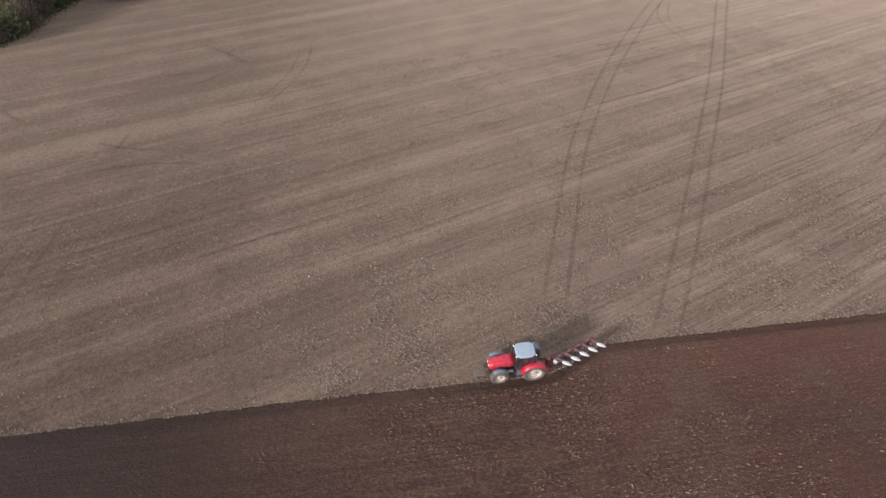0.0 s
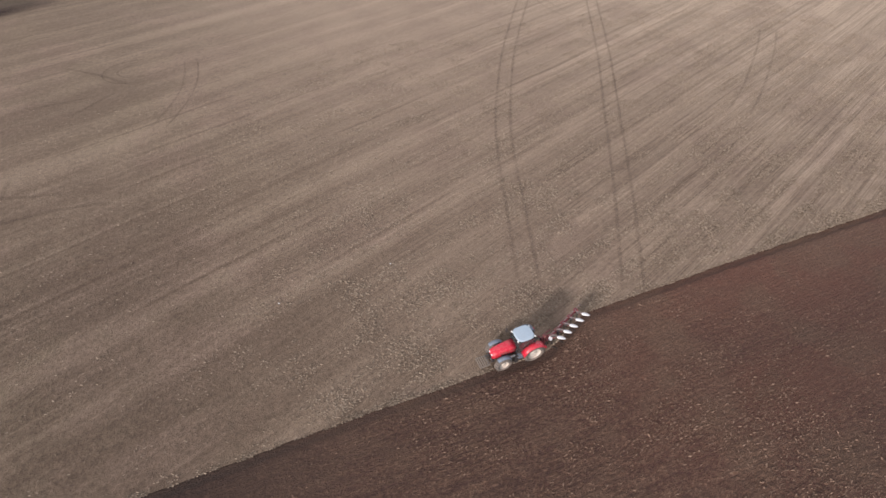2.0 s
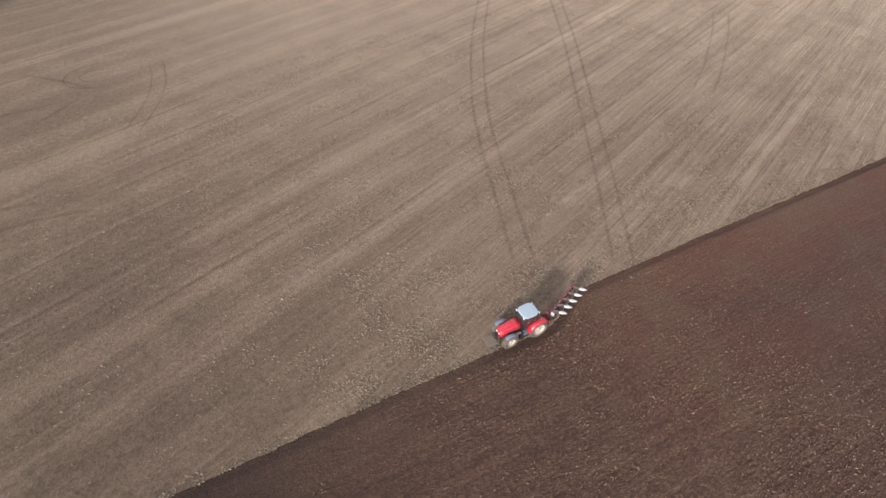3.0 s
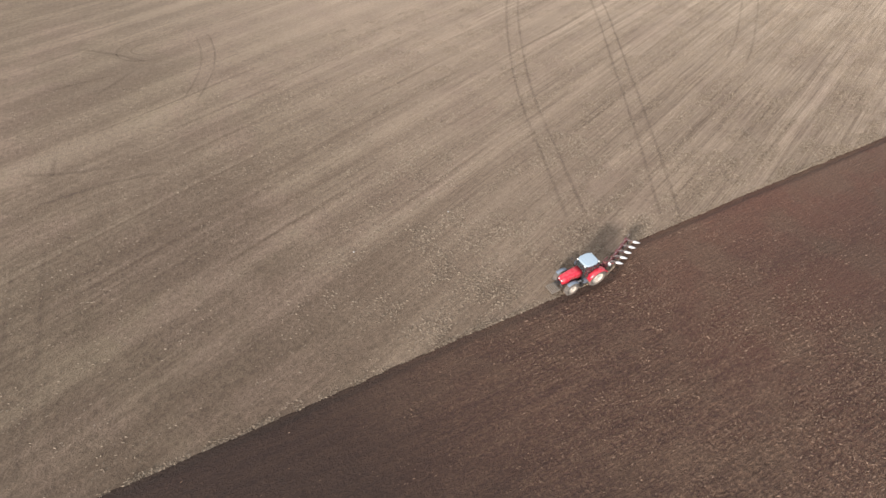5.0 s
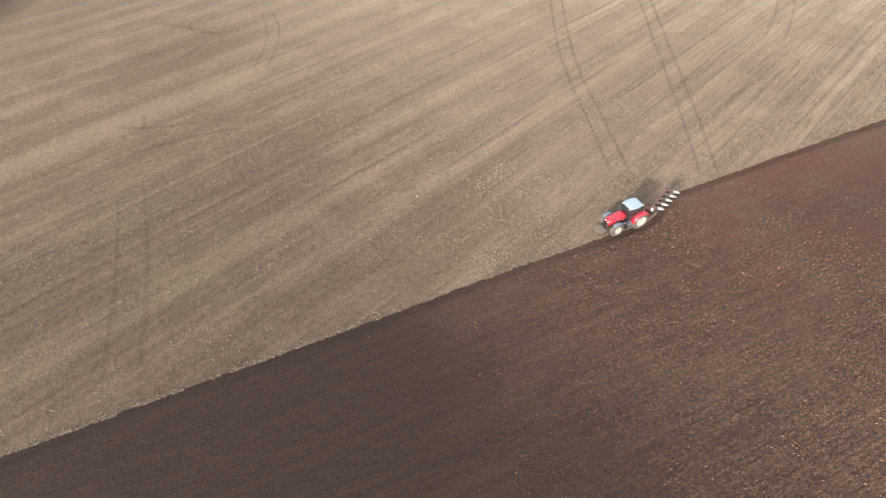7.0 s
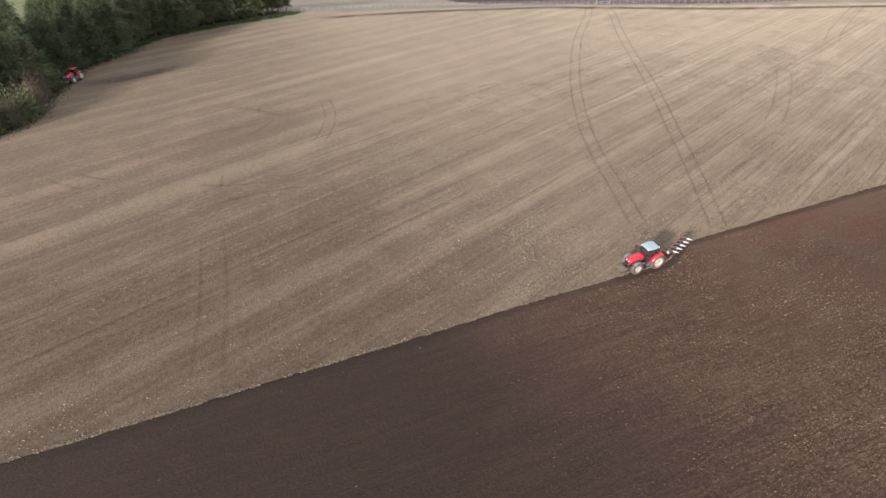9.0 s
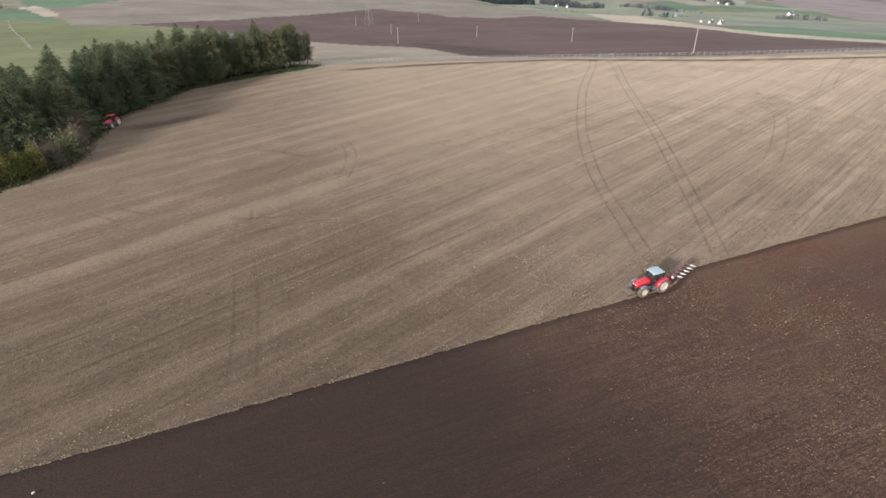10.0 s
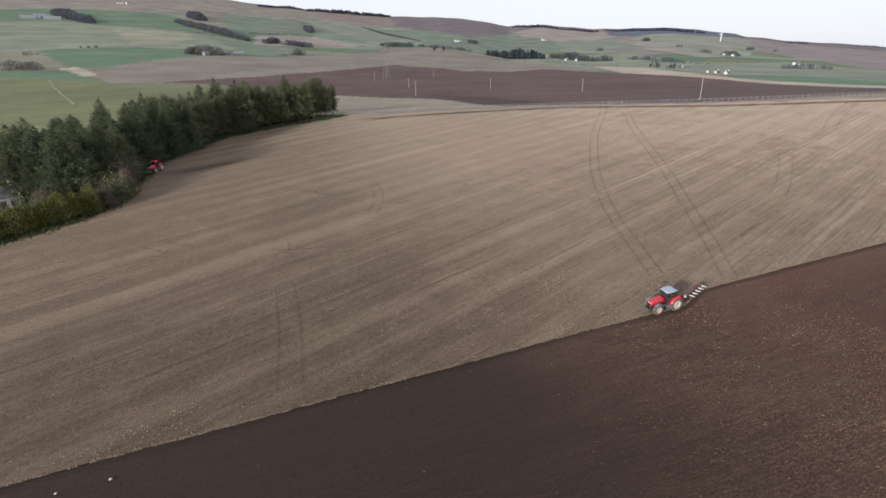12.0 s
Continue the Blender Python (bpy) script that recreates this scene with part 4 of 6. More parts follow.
# ---- tractor ----
def wheel(parent, at, radius, width, rim_radius, side, lugs):
    hub = new("wheel", None)
    hub.parent = parent
    hub.matrix_basis = pose(*at)
    bm = bmesh.new()
    h, r = width / 2, radius - 0.035
    lathe(bm, [(rim_radius, -h * 0.80), (rim_radius + 0.06, -h * 0.95), ((r + rim_radius) / 2, -h * 1.04), (r - 0.06, -h * 0.96), (r, -h * 0.72), (r + 0.008, 0),
               (r, h * 0.72), (r - 0.06, h * 0.96), ((r + rim_radius) / 2, h * 1.04), (rim_radius + 0.06, h * 0.95), (rim_radius, h * 0.80)], 40)
    for k in range(lugs):
        for s in (-1, 1):
            w = 360 * (k + 0.25 * s) / lugs
            box(bm, (0, 0, 0), (0.045, width * 0.56, 0.06), 0.0, (0, 0, 0))
            bm.verts.ensure_lookup_table()
            vs = bm.verts[-8:]
            bmesh.ops.transform(bm, matrix=pose(0, 0, 0, 0, w, 0) @ pose(0, s * width * 0.22, r + 0.01, 0, 0, s * 35), verts=vs)
    smooth_all(part("tyre", bm, RUBBER, hub, "dusty black ribbed tyre"))
    bm = bmesh.new()
    q = rim_radius
    lathe(bm, [(q + 0.035, -h * 0.84), (q, -h * 0.80), (q - 0.03, -h * 0.4), (q - 0.03, h * 0.25 * side), (q * 0.55, h * 0.10 * side), (q * 0.30, h * 0.34 * side), (0.001, h * 0.36 * side)], 32)
    lathe(bm, [(q - 0.03, -h * 0.4), (q - 0.03, h * 0.5), (q, h * 0.80), (q + 0.035, h * 0.84)], 32)
    part("rim", bm, RIM, hub, "dusty cream steel rim")
    bm = bmesh.new()
    bar(bm, (0, 0.30 * h * side, 0), (0, 0.62 * h * side, 0), rim_radius * 0.24, 14)
    for k in range(8):
        w = 2 * math.pi * k / 8
        c = (rim_radius * 0.42 * math.cos(w), rim_radius * 0.42 * math.sin(w))
        bar(bm, (c[0], 0.1 * h * side, c[1]), (c[0], 0.36 * h * side, c[1]), 0.022, 6)
    part("hub", bm, RIM, hub)
    return hub


def arch(radius, width, a0, a1, thick, steps=12):
    """A curved mudguard, open below."""
    bm = bmesh.new()
    secs = []
    for k in range(steps + 1):
        w = radians(a0 + (a1 - a0) * k / steps)
        o, i = radius + thick, radius
        secs.append([(o * math.cos(w), -width / 2, o * math.sin(w)), (o * math.cos(w) * 1.01, 0, o * math.sin(w) * 1.015), (o * math.cos(w), width / 2, o * math.sin(w)),
                     (i * math.cos(w), width / 2, i * math.sin(w)), (i * math.cos(w), -width / 2, i * math.sin(w))])
    return loft(bm, secs)


def pillar_panel(a, b, c, d, thick=0.012):
    """A thin pane between four corners."""
    bm = bmesh.new()
    vs = [bm.verts.new(p) for p in (a, b, c, d)]
    f = bm.faces.new(vs)
    bm.normal_update()
    r = bmesh.ops.extrude_face_region(bm, geom=[f])
    up = f.normal * thick
    bmesh.ops.translate(bm, vec=up, verts=[v for v in r["geom"] if isinstance(v, bmesh.types.BMVert)])
    return bm


def build_tractor():
    """Forward is +x, left is +y; the rear axle stands over the origin."""
    t = new("tractor")
    base = 2.62
    wheels = [(0, 0.83, 0.90, 0.90, 0.52, 0.56, 20), (0, -0.83, 0.90, 0.90, 0.52, 0.56, 20), (base, 0.80, 0.70, 0.70, 0.44, 0.39, 18), (base, -0.80, 0.70, 0.70, 0.44, 0.39, 18)]
    for x, y, z, r, w, q, lugs in wheels:
        wheel(t, (x, y, z), r, w, q, 1 if y > 0 else -1, lugs)
    # belly: gearbox, engine block, axles
    bm = bmesh.new()
    box(bm, (0.55, 0, 0.88), (1.9, 0.52, 0.55), 0.06)
    box(bm, (2.1, 0, 0.90), (1.7, 0.46, 0.45), 0.05)
    bar(bm, (0, -0.62, 0.90), (0, 0.62, 0.90), 0.15, 14)
    bar(bm, (base, -0.62, 0.70), (base, 0.62, 0.70), 0.10, 12)
    box(bm, (base, 0, 0.74), (0.35, 0.6, 0.22), 0.04)
    part("chassis", bm, IRON, t)
    # bonnet: rounded sections from the cab to the nose
    bm = bmesh.new()
    secs = []
    for x, w, lo, hi in ((1.42, 0.47, 1.10, 1.92), (1.9, 0.46, 1.08, 1.90), (2.5, 0.44, 1.00, 1.82), (3.05, 0.41, 0.96, 1.70), (3.30, 0.36, 0.98, 1.56), (3.40, 0.25, 1.04, 1.40)):
        ring = []
        for k in range(16):
            a = 2 * math.pi * k / 16
            c, s = math.cos(a), math.sin(a)
            p = 0.55
            ring.append((x, w * math.copysign(abs(c) ** p, c), (lo + hi) / 2 + (hi - lo) / 2 * math.copysign(abs(s) ** p, s)))
        secs.append(ring)
    loft(bm, secs)
    bonnet = smooth_all(part("bonnet", bm, RED, t, "glossy red sloping bonnet"))
    bm = bmesh.new()
    box(bm, (3.38, 0, 1.19), (0.08, 0.46, 0.30), 0.03)
    part("grille", bm, BLACK, bonnet, "black front grille")
    for s in (-1, 1):
        bm = bmesh.new()
        box(bm, (3.36, s * 0.17, 1.42), (0.08, 0.14, 0.10), 0.025)
        part("headlight", bm, LAMP, bonnet, "clear headlight")
        bm = bmesh.new()
        for k in range(5):
            box(bm, (2.0 + 0.16 * k, s * 0.462, 1.32), (0.10, 0.02, 0.22), 0.006, (0, 0, 0))
        part("vent", bm, BLACK, bonnet)
        bm = bmesh.new()
        box(bm, (2.15, s * 0.462, 1.56), (1.2, 0.012, 0.05), 0.004)
        part("stripe", bm, GREYBLOCK, bonnet, "pale stripe along the bonnet")
    # cab
    zr, x0, x1, hw = 2.54, -0.05, 1.38, 0.68
    bm = bmesh.new()
    secs = []
    for z, k in ((2.52, 0.96), (2.58, 1.0), (2.66, 0.99), (2.71, 0.90)):
        ring = []
        for i in range(24):
            a = 2 * math.pi * i / 24
            c, s = math.cos(a), math.sin(a)
            ring.append((0.68 + 0.74 * k * math.copysign(abs(c) ** 0.55, c), 0.68 * k * math.copysign(abs(s) ** 0.55, s), z))
        secs.append(ring)
    loft(bm, secs)
    roof = part("cab_roof", bm, ROOFGREY, t, "pale blue-grey cab roof")
    bm = bmesh.new()
    box(bm, (0.68, 0, 2.715), (0.8, 0.75, 0.03), 0.012)
    part("roof_hatch", bm, ROOFGREY, roof)
    for x in (1.42, -0.06):
        for s in (-0.5, 0.5):
            bm = bmesh.new()
            box(bm, (x, s, 2.58), (0.07, 0.16, 0.09), 0.02)
            part("work_lamp", bm, LAMP, roof)
    bm = bmesh.new()
    for s in (-1, 1):
        tube(bm, (x1 + 0.06, s * 0.55, 1.25), (x1 - 0.08, s * 0.64, zr), 0.07, 0.07)
        tube(bm, (0.55, s * hw, 1.2), (0.58, s * hw, zr), 0.06, 0.06)
        tube(bm, (x0 - 0.05, s * 0.66, 1.55), (x0, s * 0.66, zr), 0.07, 0.07)
        tube(bm, (x1, s * 0.62, 1.25), (x0, s * 0.66, 1.50), 0.06, 0.08)
    tube(bm, (x0 - 0.05, -0.66, 1.55), (x0 - 0.05, 0.66, 1.55), 0.06, 0.06)
    box(bm, (0.66, 0, 1.08), (1.45, 1.15, 0.12), 0.03)
    part("cab_frame", bm, BLACK, t, "black cab pillars")
    panes = [((x1 + 0.07, -0.52, 1.32), (x1 + 0.07, 0.52, 1.32), (x1 - 0.05, 0.60, 2.50), (x1 - 0.05, -0.60, 2.50)),
             ((x0 - 0.05, -0.60, 1.6), (x0 - 0.05, 0.60, 1.6), (x0, 0.60, 2.50), (x0, -0.60, 2.50))]
    for s in (-1, 1):
        panes.append(((x1, s * 0.62, 1.30), (0.60, s * 0.67, 1.30), (0.62, s * 0.67, 2.50), (x1 - 0.1, s * 0.64, 2.50)))
        panes.append(((0.50, s * 0.67, 1.45), (x0, s * 0.66, 1.6), (x0 + 0.03, s * 0.66, 2.50), (0.53, s * 0.67, 2.50)))
    for p in panes:
        part("window_pane", pillar_panel(*p), GLASS, t)
    bm = bmesh.new()
    box(bm, (0.42, 0, 1.38), (0.48, 0.5, 0.16), 0.05)
    box(bm, (0.18, 0, 1.72), (0.13, 0.48, 0.66), 0.05, (0, -8, 0))
    part("seat", bm, BLACK, t, "black driver's seat")
    bm = bmesh.new()
    box(bm, (1.18, 0, 1.40), (0.28, 0.6, 0.5), 0.06)
    part("dashboard", bm, BLACK, t)
    bm = bmesh.new()
    bar(bm, (1.05, 0, 1.55), (0.92, 0, 1.78), 0.025)
    bmesh.ops.create_cone(bm, cap_ends=True, segments=16, radius1=0.2, radius2=0.2, depth=0.03, matrix=pose(0.91, 0, 1.79, 0, -35, 0))
    part("steering_wheel", bm, BLACK, t)
    # guards
    for s in (-1, 1):
        # the far guard's blue-grey puts shade and sky reflection into red paint's place
        f = part("rear_fender", arch(0.97, 0.60, 8, 150, 0.04), RED if s > 0 else SLATY, t, "red rear mudguard" if s > 0 else "dusty rear mudguard coloured blue-grey for shade and reflected sky", pose(0, s * 0.86, 0.90))
        smooth_all(f)
        bm = bmesh.new()
        box(bm, (-0.98, s * 0.95, 1.28), (0.05, 0.22, 0.10), 0.015)
        part("tail_lamp", bm, RED, t)
        smooth_all(part("front_fender", arch(0.76, 0.34, 50, 150, 0.03), SLATY, t, "blue-grey dusty front mudguard", pose(base, s * 0.80, 0.70)))
        bm = bmesh.new()
        bar(bm, (x1, s * 0.66, 2.1), (x1 + 0.16, s * 1.05, 2.2), 0.018)
        box(bm, (x1 + 0.16, s * 1.08, 2.12), (0.06, 0.2, 0.34), 0.02)
        part("mirror", bm, BLACK, t)
    bm = bmesh.new()
    box(bm, (0.98, 0.62, 0.72), (0.7, 0.32, 0.46), 0.06)
    part("fuel_tank", bm, SLATY, t, "dusty grey fuel tank")
    bm = bmesh.new()
    bar(bm, (1.55, 0.60, 0.98), (1.98, 0.60, 0.98), 0.11, 14)
    part("air_tank", bm, STEEL, t, "bright steel air tank")
    for y in (0.34, -0.34):
        bm = bmesh.new()
        bar(bm, (3.34, y, 0.86), (3.52, y, 1.22), 0.035, 8)
        part("hose_post", bm, STEEL, t)
    bm = bmesh.new()
    box(bm, (1.0, -0.62, 0.74), (0.6, 0.30, 0.4), 0.06)
    part("battery_box", bm, BLACK, t)
    for s in (-1, 1):
        for k in range(3):
            bm = bmesh.new()
            box(bm, (1.46, s * (0.72 + 0.04 * (2 - k)), 0.42 + 0.26 * k), (0.34, 0.22, 0.035), 0.008)
            part("step", bm, IRON, t)
    bm = bmesh.new()
    bar(bm, (1.40, -0.55, 1.3), (1.40, -0.55, 2.40), 0.065, 14)
    bar(bm, (1.40, -0.55, 2.37), (1.34, -0.55, 2.62), 0.045, 12)
    part("exhaust", bm, BLACK, t, "upright black exhaust stack")
    # front linkage with slatted weights
    bm = bmesh.new()
    for s in (-1, 1):
        tube(bm, (3.1, s * 0.30, 0.85), (3.75, s * 0.36, 0.62), 0.07, 0.12)
        tube(bm, (3.2, s * 0.12, 1.0), (3.7, s * 0.05, 0.95), 0.05, 0.06)
    tube(bm, (3.2, -0.42, 0.8), (3.2, 0.42, 0.8), 0.10, 0.14)
    part("front_linkage", bm, IRON, t, "iron front linkage arms")
    bm = bmesh.new()
    tube(bm, (3.58, -0.50, 0.64), (3.58, 0.50, 0.64), 0.08, 0.10)
    for s in (-0.46, 0.46):
        tube(bm, (3.58, s, 0.62), (4.40, s, 0.58), 0.06, 0.07)
    front_frame = part("front_frame", bm, GREYBLOCK, t, "dusty grey open slatted front frame")
    for k in range(5):
        bm = bmesh.new()
        tube(bm, (3.70 + 0.17 * k, -0.46, 0.68 - 0.01 * k), (3.70 + 0.17 * k, 0.46, 0.68 - 0.01 * k), 0.075, 0.08)
        part("slat", bm, GREYBLOCK, front_frame)
    bm = bmesh.new()
    for s in (-1, 1):
        tube(bm, (-0.3, s * 0.38, 0.62), (-1.15, s * 0.44, 0.55), 0.06, 0.09)
        bar(bm, (-0.45, s * 0.40, 1.18), (-0.85, s * 0.42, 0.62), 0.03)
    bar(bm, (-0.35, 0, 1.15), (-1.2, 0, 1.10), 0.035)
    box(bm, (-0.45, 0, 1.0), (0.25, 0.5, 0.4), 0.04)
    part("rear_linkage", bm, IRON, t)
    return tagged(t, "red tractor with pale grey cab roof ploughing along the furrow", "tractor")


def mouldboard(length, height, flip):
    """A curved, twisted plough board of real thickness."""
    bm = bmesh.new()
    rows, cols, out = 7, 9, []
    for thick in (0.0, 0.02):
        g = []
        for i in range(cols):
            u = i / (cols - 1)
            line = []
            for j in range(rows):
                v = j / (rows - 1) - 0.5
                h = height * math.sqrt(1 - 0.86 * (2 * u - 1) ** 2) * (1 - 0.2 * u)
                y = 0.34 * u ** 1.5 + 0.30 * (v + 0.2) ** 2 + 0.20 * u * v
                line.append(bm.verts.new((length * u, flip * (y + thick), h * v + 0.06 * u)))
            g.append(line)
        out.append(g)
    a, b = out
    for g in out:
        for i in range(cols - 1):
            for j in range(rows - 1):
                bm.faces.new((g[i][j], g[i + 1][j], g[i + 1][j + 1], g[i][j + 1]))
    for i in range(cols - 1):
        for j in (0, rows - 1):
            bm.faces.new((a[i][j], a[i + 1][j], b[i + 1][j], b[i][j]))
    for j in range(rows - 1):
        for i in (0, cols - 1):
            bm.faces.new((a[i][j], a[i][j + 1], b[i][j + 1], b[i][j]))
    return bm


def build_plough():
    """A reversible five-furrow plough; world axes, from the front axle's place."""
    p = new("plough")
    p.matrix_basis = SLOPE @ pose(FRONT, 0, 0)
    a, b = Vector((4.0, 23.40, 0.98)), Vector((8.0, 25.22, 0.98))
    bm = bmesh.new()
    tube(bm, a, b, 0.21, 0.22)
    part("main_beam", bm, DARKRED, p, "dull red diagonal beam")
    bm = bmesh.new()
    tube(bm, (3.85, 23.45, 0.55), (3.85, 23.45, 1.55), 0.14, 0.16)
    tube(bm, (3.85, 23.0, 0.6), (3.85, 24.3, 0.6), 0.12, 0.12)
    tube(bm, (3.75, 23.6, 1.5), (4.5, 23.75, 1.05), 0.1, 0.1)
    bar(bm, (3.7, 23.7, 0.95), (4.3, 23.75, 0.98), 0.14, 14)
    part("headstock", bm, DARKRED, p, "dull red headstock")
    bm = bmesh.new()
    bar(bm, (3.95, 23.85, 1.2), (4.75, 24.10, 1.16), 0.05, 10)
    part("ram", bm, DARKRED, p, "dull red turnover ram")
    bodies = [Vector((4.97 + 0.79 * k, 23.05 + 0.328 * k, 1.30)) for k in range(5)]
    for k, c in enumerate(bodies):
        root = a + (b - a) * ((k + 0.35) / 4.6)
        for up in (1, -1):
            bm = bmesh.new()
            tip = c + Vector((-0.32, 0.12, 0.0)) if up > 0 else Vector((c.x - 0.3, c.y + 0.35, 0.22))
            tube(bm, root, root + Vector((0.22, -0.14, 0.16 * up)), 0.09, 0.12)
            tube(bm, root + Vector((0.20, -0.13, 0.14 * up)), tip, 0.06, 0.14)
            part("leg", bm, DARKRED if up > 0 else BLACK, p, "dull red plough leg" if up > 0 else "black plough leg")
            board = part("mouldboard", mouldboard(0.74, 0.34, 1) if up > 0 else mouldboard(0.7, 0.42, -1), WHITEPLATE if up > 0 else IRON, p, "white plastic mouldboard" if up > 0 else "earthy steel mouldboard",
                         pose(*(c + Vector((-0.20, 0.08, 0.08)) if up > 0 else Vector((c.x - 0.45, c.y + 0.45, -0.10))), -62 if up > 0 else 20, 0, -34 if up > 0 else -12))
            smooth_all(board)
            bm = bmesh.new()
            q = c + Vector((-0.42, 0.22, 0.10)) if up > 0 else Vector((c.x - 0.45, c.y + 0.45, -0.10))
            loft(bm, [[tuple(q + Vector(v)) for v in s] for s in (((-0.32, 0.02, 0.0), (-0.30, 0.0, 0.02), (-0.30, 0.04, 0.02)), ((0.05, -0.14, -0.04), (0.06, -0.10, 0.10), (0.05, 0.12, 0.02)))])
            part("share", bm, IRON, p)
        bm = bmesh.new()
        box(bm, tuple(root + Vector((0.05, 0.02, 0.15))), (0.30, 0.26, 0.12), 0.02, (0, 0, 24))
        part("trip_bracket", bm, DARKRED, p, "dull red bracket on the beam")
        bm = bmesh.new()
        tube(bm, root + Vector((0.02, 0.02, 0.20)), c + Vector((-0.50, 0.34, 0.12)), 0.05, 0.07)
        tube(bm, c + Vector((-0.52, 0.36, 0.13)), c + Vector((-0.18, 0.10, 0.14)), 0.13, 0.06)
        part("frog", bm, EARTHYSTEEL, p, "earthy grey steel mount of the board")
        bm = bmesh.new()
        bar(bm, root + Vector((0.16, 0.14, 0.10)), root + Vector((0.52, 0.20, 0.32)), 0.022, 6)
        box(bm, tuple(root + Vector((0.55, 0.20, 0.33))), (0.22, 0.05, 0.10), 0.01, (0, 20, 10))
        part("skimmer", bm, EARTHYSTEEL, p, "small earthy skimmer")
        bm = bmesh.new()
        d = root + Vector((-0.25, -0.05, -0.62))
        tube(bm, root, d + Vector((0, 0, 0.1)), 0.04, 0.06)
        bmesh.ops.create_cone(bm, cap_ends=True, segments=18, radius1=0.24, radius2=0.24, depth=0.02, matrix=pose(*d, 90, 0, 0))
        part("disc_coulter", bm, IRON, p)
    bm = bmesh.new()
    lathe(bm, [(0.001, -0.06), (0.13, -0.06), (0.17, -0.03), (0.17, 0.03), (0.13, 0.06), (0.001, 0.06)], 20)
    part("headstock_cap", bm, WHITEPLATE, p, "small white round cap", pose(4.34, 23.35, 1.12, -40, 0, 0))
    return tagged(p, "dull red reversible plough with five white mouldboards", "plough")


tractor = build_tractor()
tractor.matrix_basis = SLOPE @ pose(FRONT + 2.62, 23.84, -0.12, 0, 0, 180) @ pose(0, 0, 0, -3.0, 0, 0)
build_plough()
second = copy_thing(tractor, SLOPE @ pose(-79.0, 129.6, lie(-79.0, 129.6) + 0.02, 0, 0, 245))
for piece in second.children_recursive:
    if piece.type == "MESH" and piece.name.split(".")[0] in ("cab_roof", "roof_hatch"):
        piece.material_slots[0].link = "OBJECT"
        piece.material_slots[0].material = RED
tagged(second, "distant red tractor with red roof working close to the trees", "tractor")


# ---- trees ----
def frond_cloud(points, ways, size, rng, droop=0.25, slim=(0.28, 0.5)):
    """Small leaf blades at the points, each lying along its way."""
    n = len(points)
    side = np.cross(ways, rng.normal(size=(n, 3)))
    side /= np.maximum(np.linalg.norm(side, axis=1, keepdims=True), 1e-6)
    l = size[:, None] * ways
    w = (size * rng.uniform(*slim, n))[:, None] * side
    down = np.zeros((n, 3))
    down[:, 2] = -droop * size
    v = np.stack([points - 0.2 * l + w, points - 0.2 * l - w, points + l + down], 1)
    return v.reshape(-1, 3), np.arange(3 * n).reshape(-1, 3)


def conifer_crown(h, width, low, seed, ragged=0.25, full=1.0, taper=0.66):
    rng = np.random.default_rng(seed)
    pts, ways, size = [], [], []
    z = low * h
    while z < h * 0.985:
        k = (z / h - low) / (1 - low)
        r = width * (1 - k) ** taper * (0.62 + 0.38 * min(1, k * 6 + 0.3)) * rng.uniform(1 - ragged, 1 + ragged * 0.6)
        for a in np.arange(0, 2 * math.pi, 2 * math.pi / (6 + 4 * (1 - k))) + rng.uniform(0, 6):
            reach = max(0.25, r * rng.uniform(0.65, 1.15))
            n = max(5, int(full * reach * 16))
            for s in np.linspace(0.25, 1.0, n):
                q = reach * s
                aa = a + rng.normal(0, 0.12)
                pts.append((q * math.cos(aa), q * math.sin(aa), z - 0.16 * q + 0.10 * q * s + rng.normal(0, 0.34)))
                b = aa + rng.normal(0, 0.5)
                ways.append((math.cos(b), math.sin(b), rng.normal(0.12, 0.35)))
                size.append(rng.uniform(0.28, 0.64))
        z += h * rng.uniform(0.022, 0.036)
    for k in range(8):
        pts.append((rng.normal(0, 0.06), rng.normal(0, 0.06), h * (0.95 + 0.006 * k)))
        ways.append((rng.normal(0, 0.4), rng.normal(0, 0.4), 1.0))
        size.append(0.5)
    me = bpy.data.meshes.new("crown")
    fill(me, *frond_cloud(np.array(pts), np.array(ways), np.array(size), rng, 0.15, (0.10, 0.20)))
    return me


def trunk_mesh(h, r, seed, limbs=0):
    rng = np.random.default_rng(seed)
    bm = bmesh.new()
    secs = []
    for k in range(7):
        u = k / 6
        c = (0.12 * math.sin(3 * u + seed), 0.12 * math.cos(2 * u + seed), u * h - 0.3)
        rr = r * (1 - 0.9 * u) * (1.35 if k == 0 else 1)
        secs.append([(c[0] + rr * math.cos(a), c[1] + rr * math.sin(a), c[2]) for a in np.linspace(0, 2 * math.pi, 8)[:-1]])
    loft(bm, secs)
    for _ in range(limbs):
        z, a = h * rng.uniform(0.15, 0.6), rng.uniform(0, 6.3)
        l = rng.uniform(1.0, 2.2)
        bar(bm, (0, 0, z), (l * math.cos(a), l * math.sin(a), z + 0.25 * l), 0.05, 5, 0.015)
    return bm


def tree_kind(name, label, h, width, low, seed, leaves, full=1.0, ragged=0.25, limbs=6, taper=0.66):
    t = new(name)
    part("trunk", trunk_mesh(h, 0.022 * h * 0.75, seed, limbs), BARK, t)
    me = conifer_crown(h, width, low, seed, ragged, full, taper)
    me.materials.append(leaves)
    new("crown", me).parent = t
    return tagged(t, label, "tree", "trees of the shelter belt")


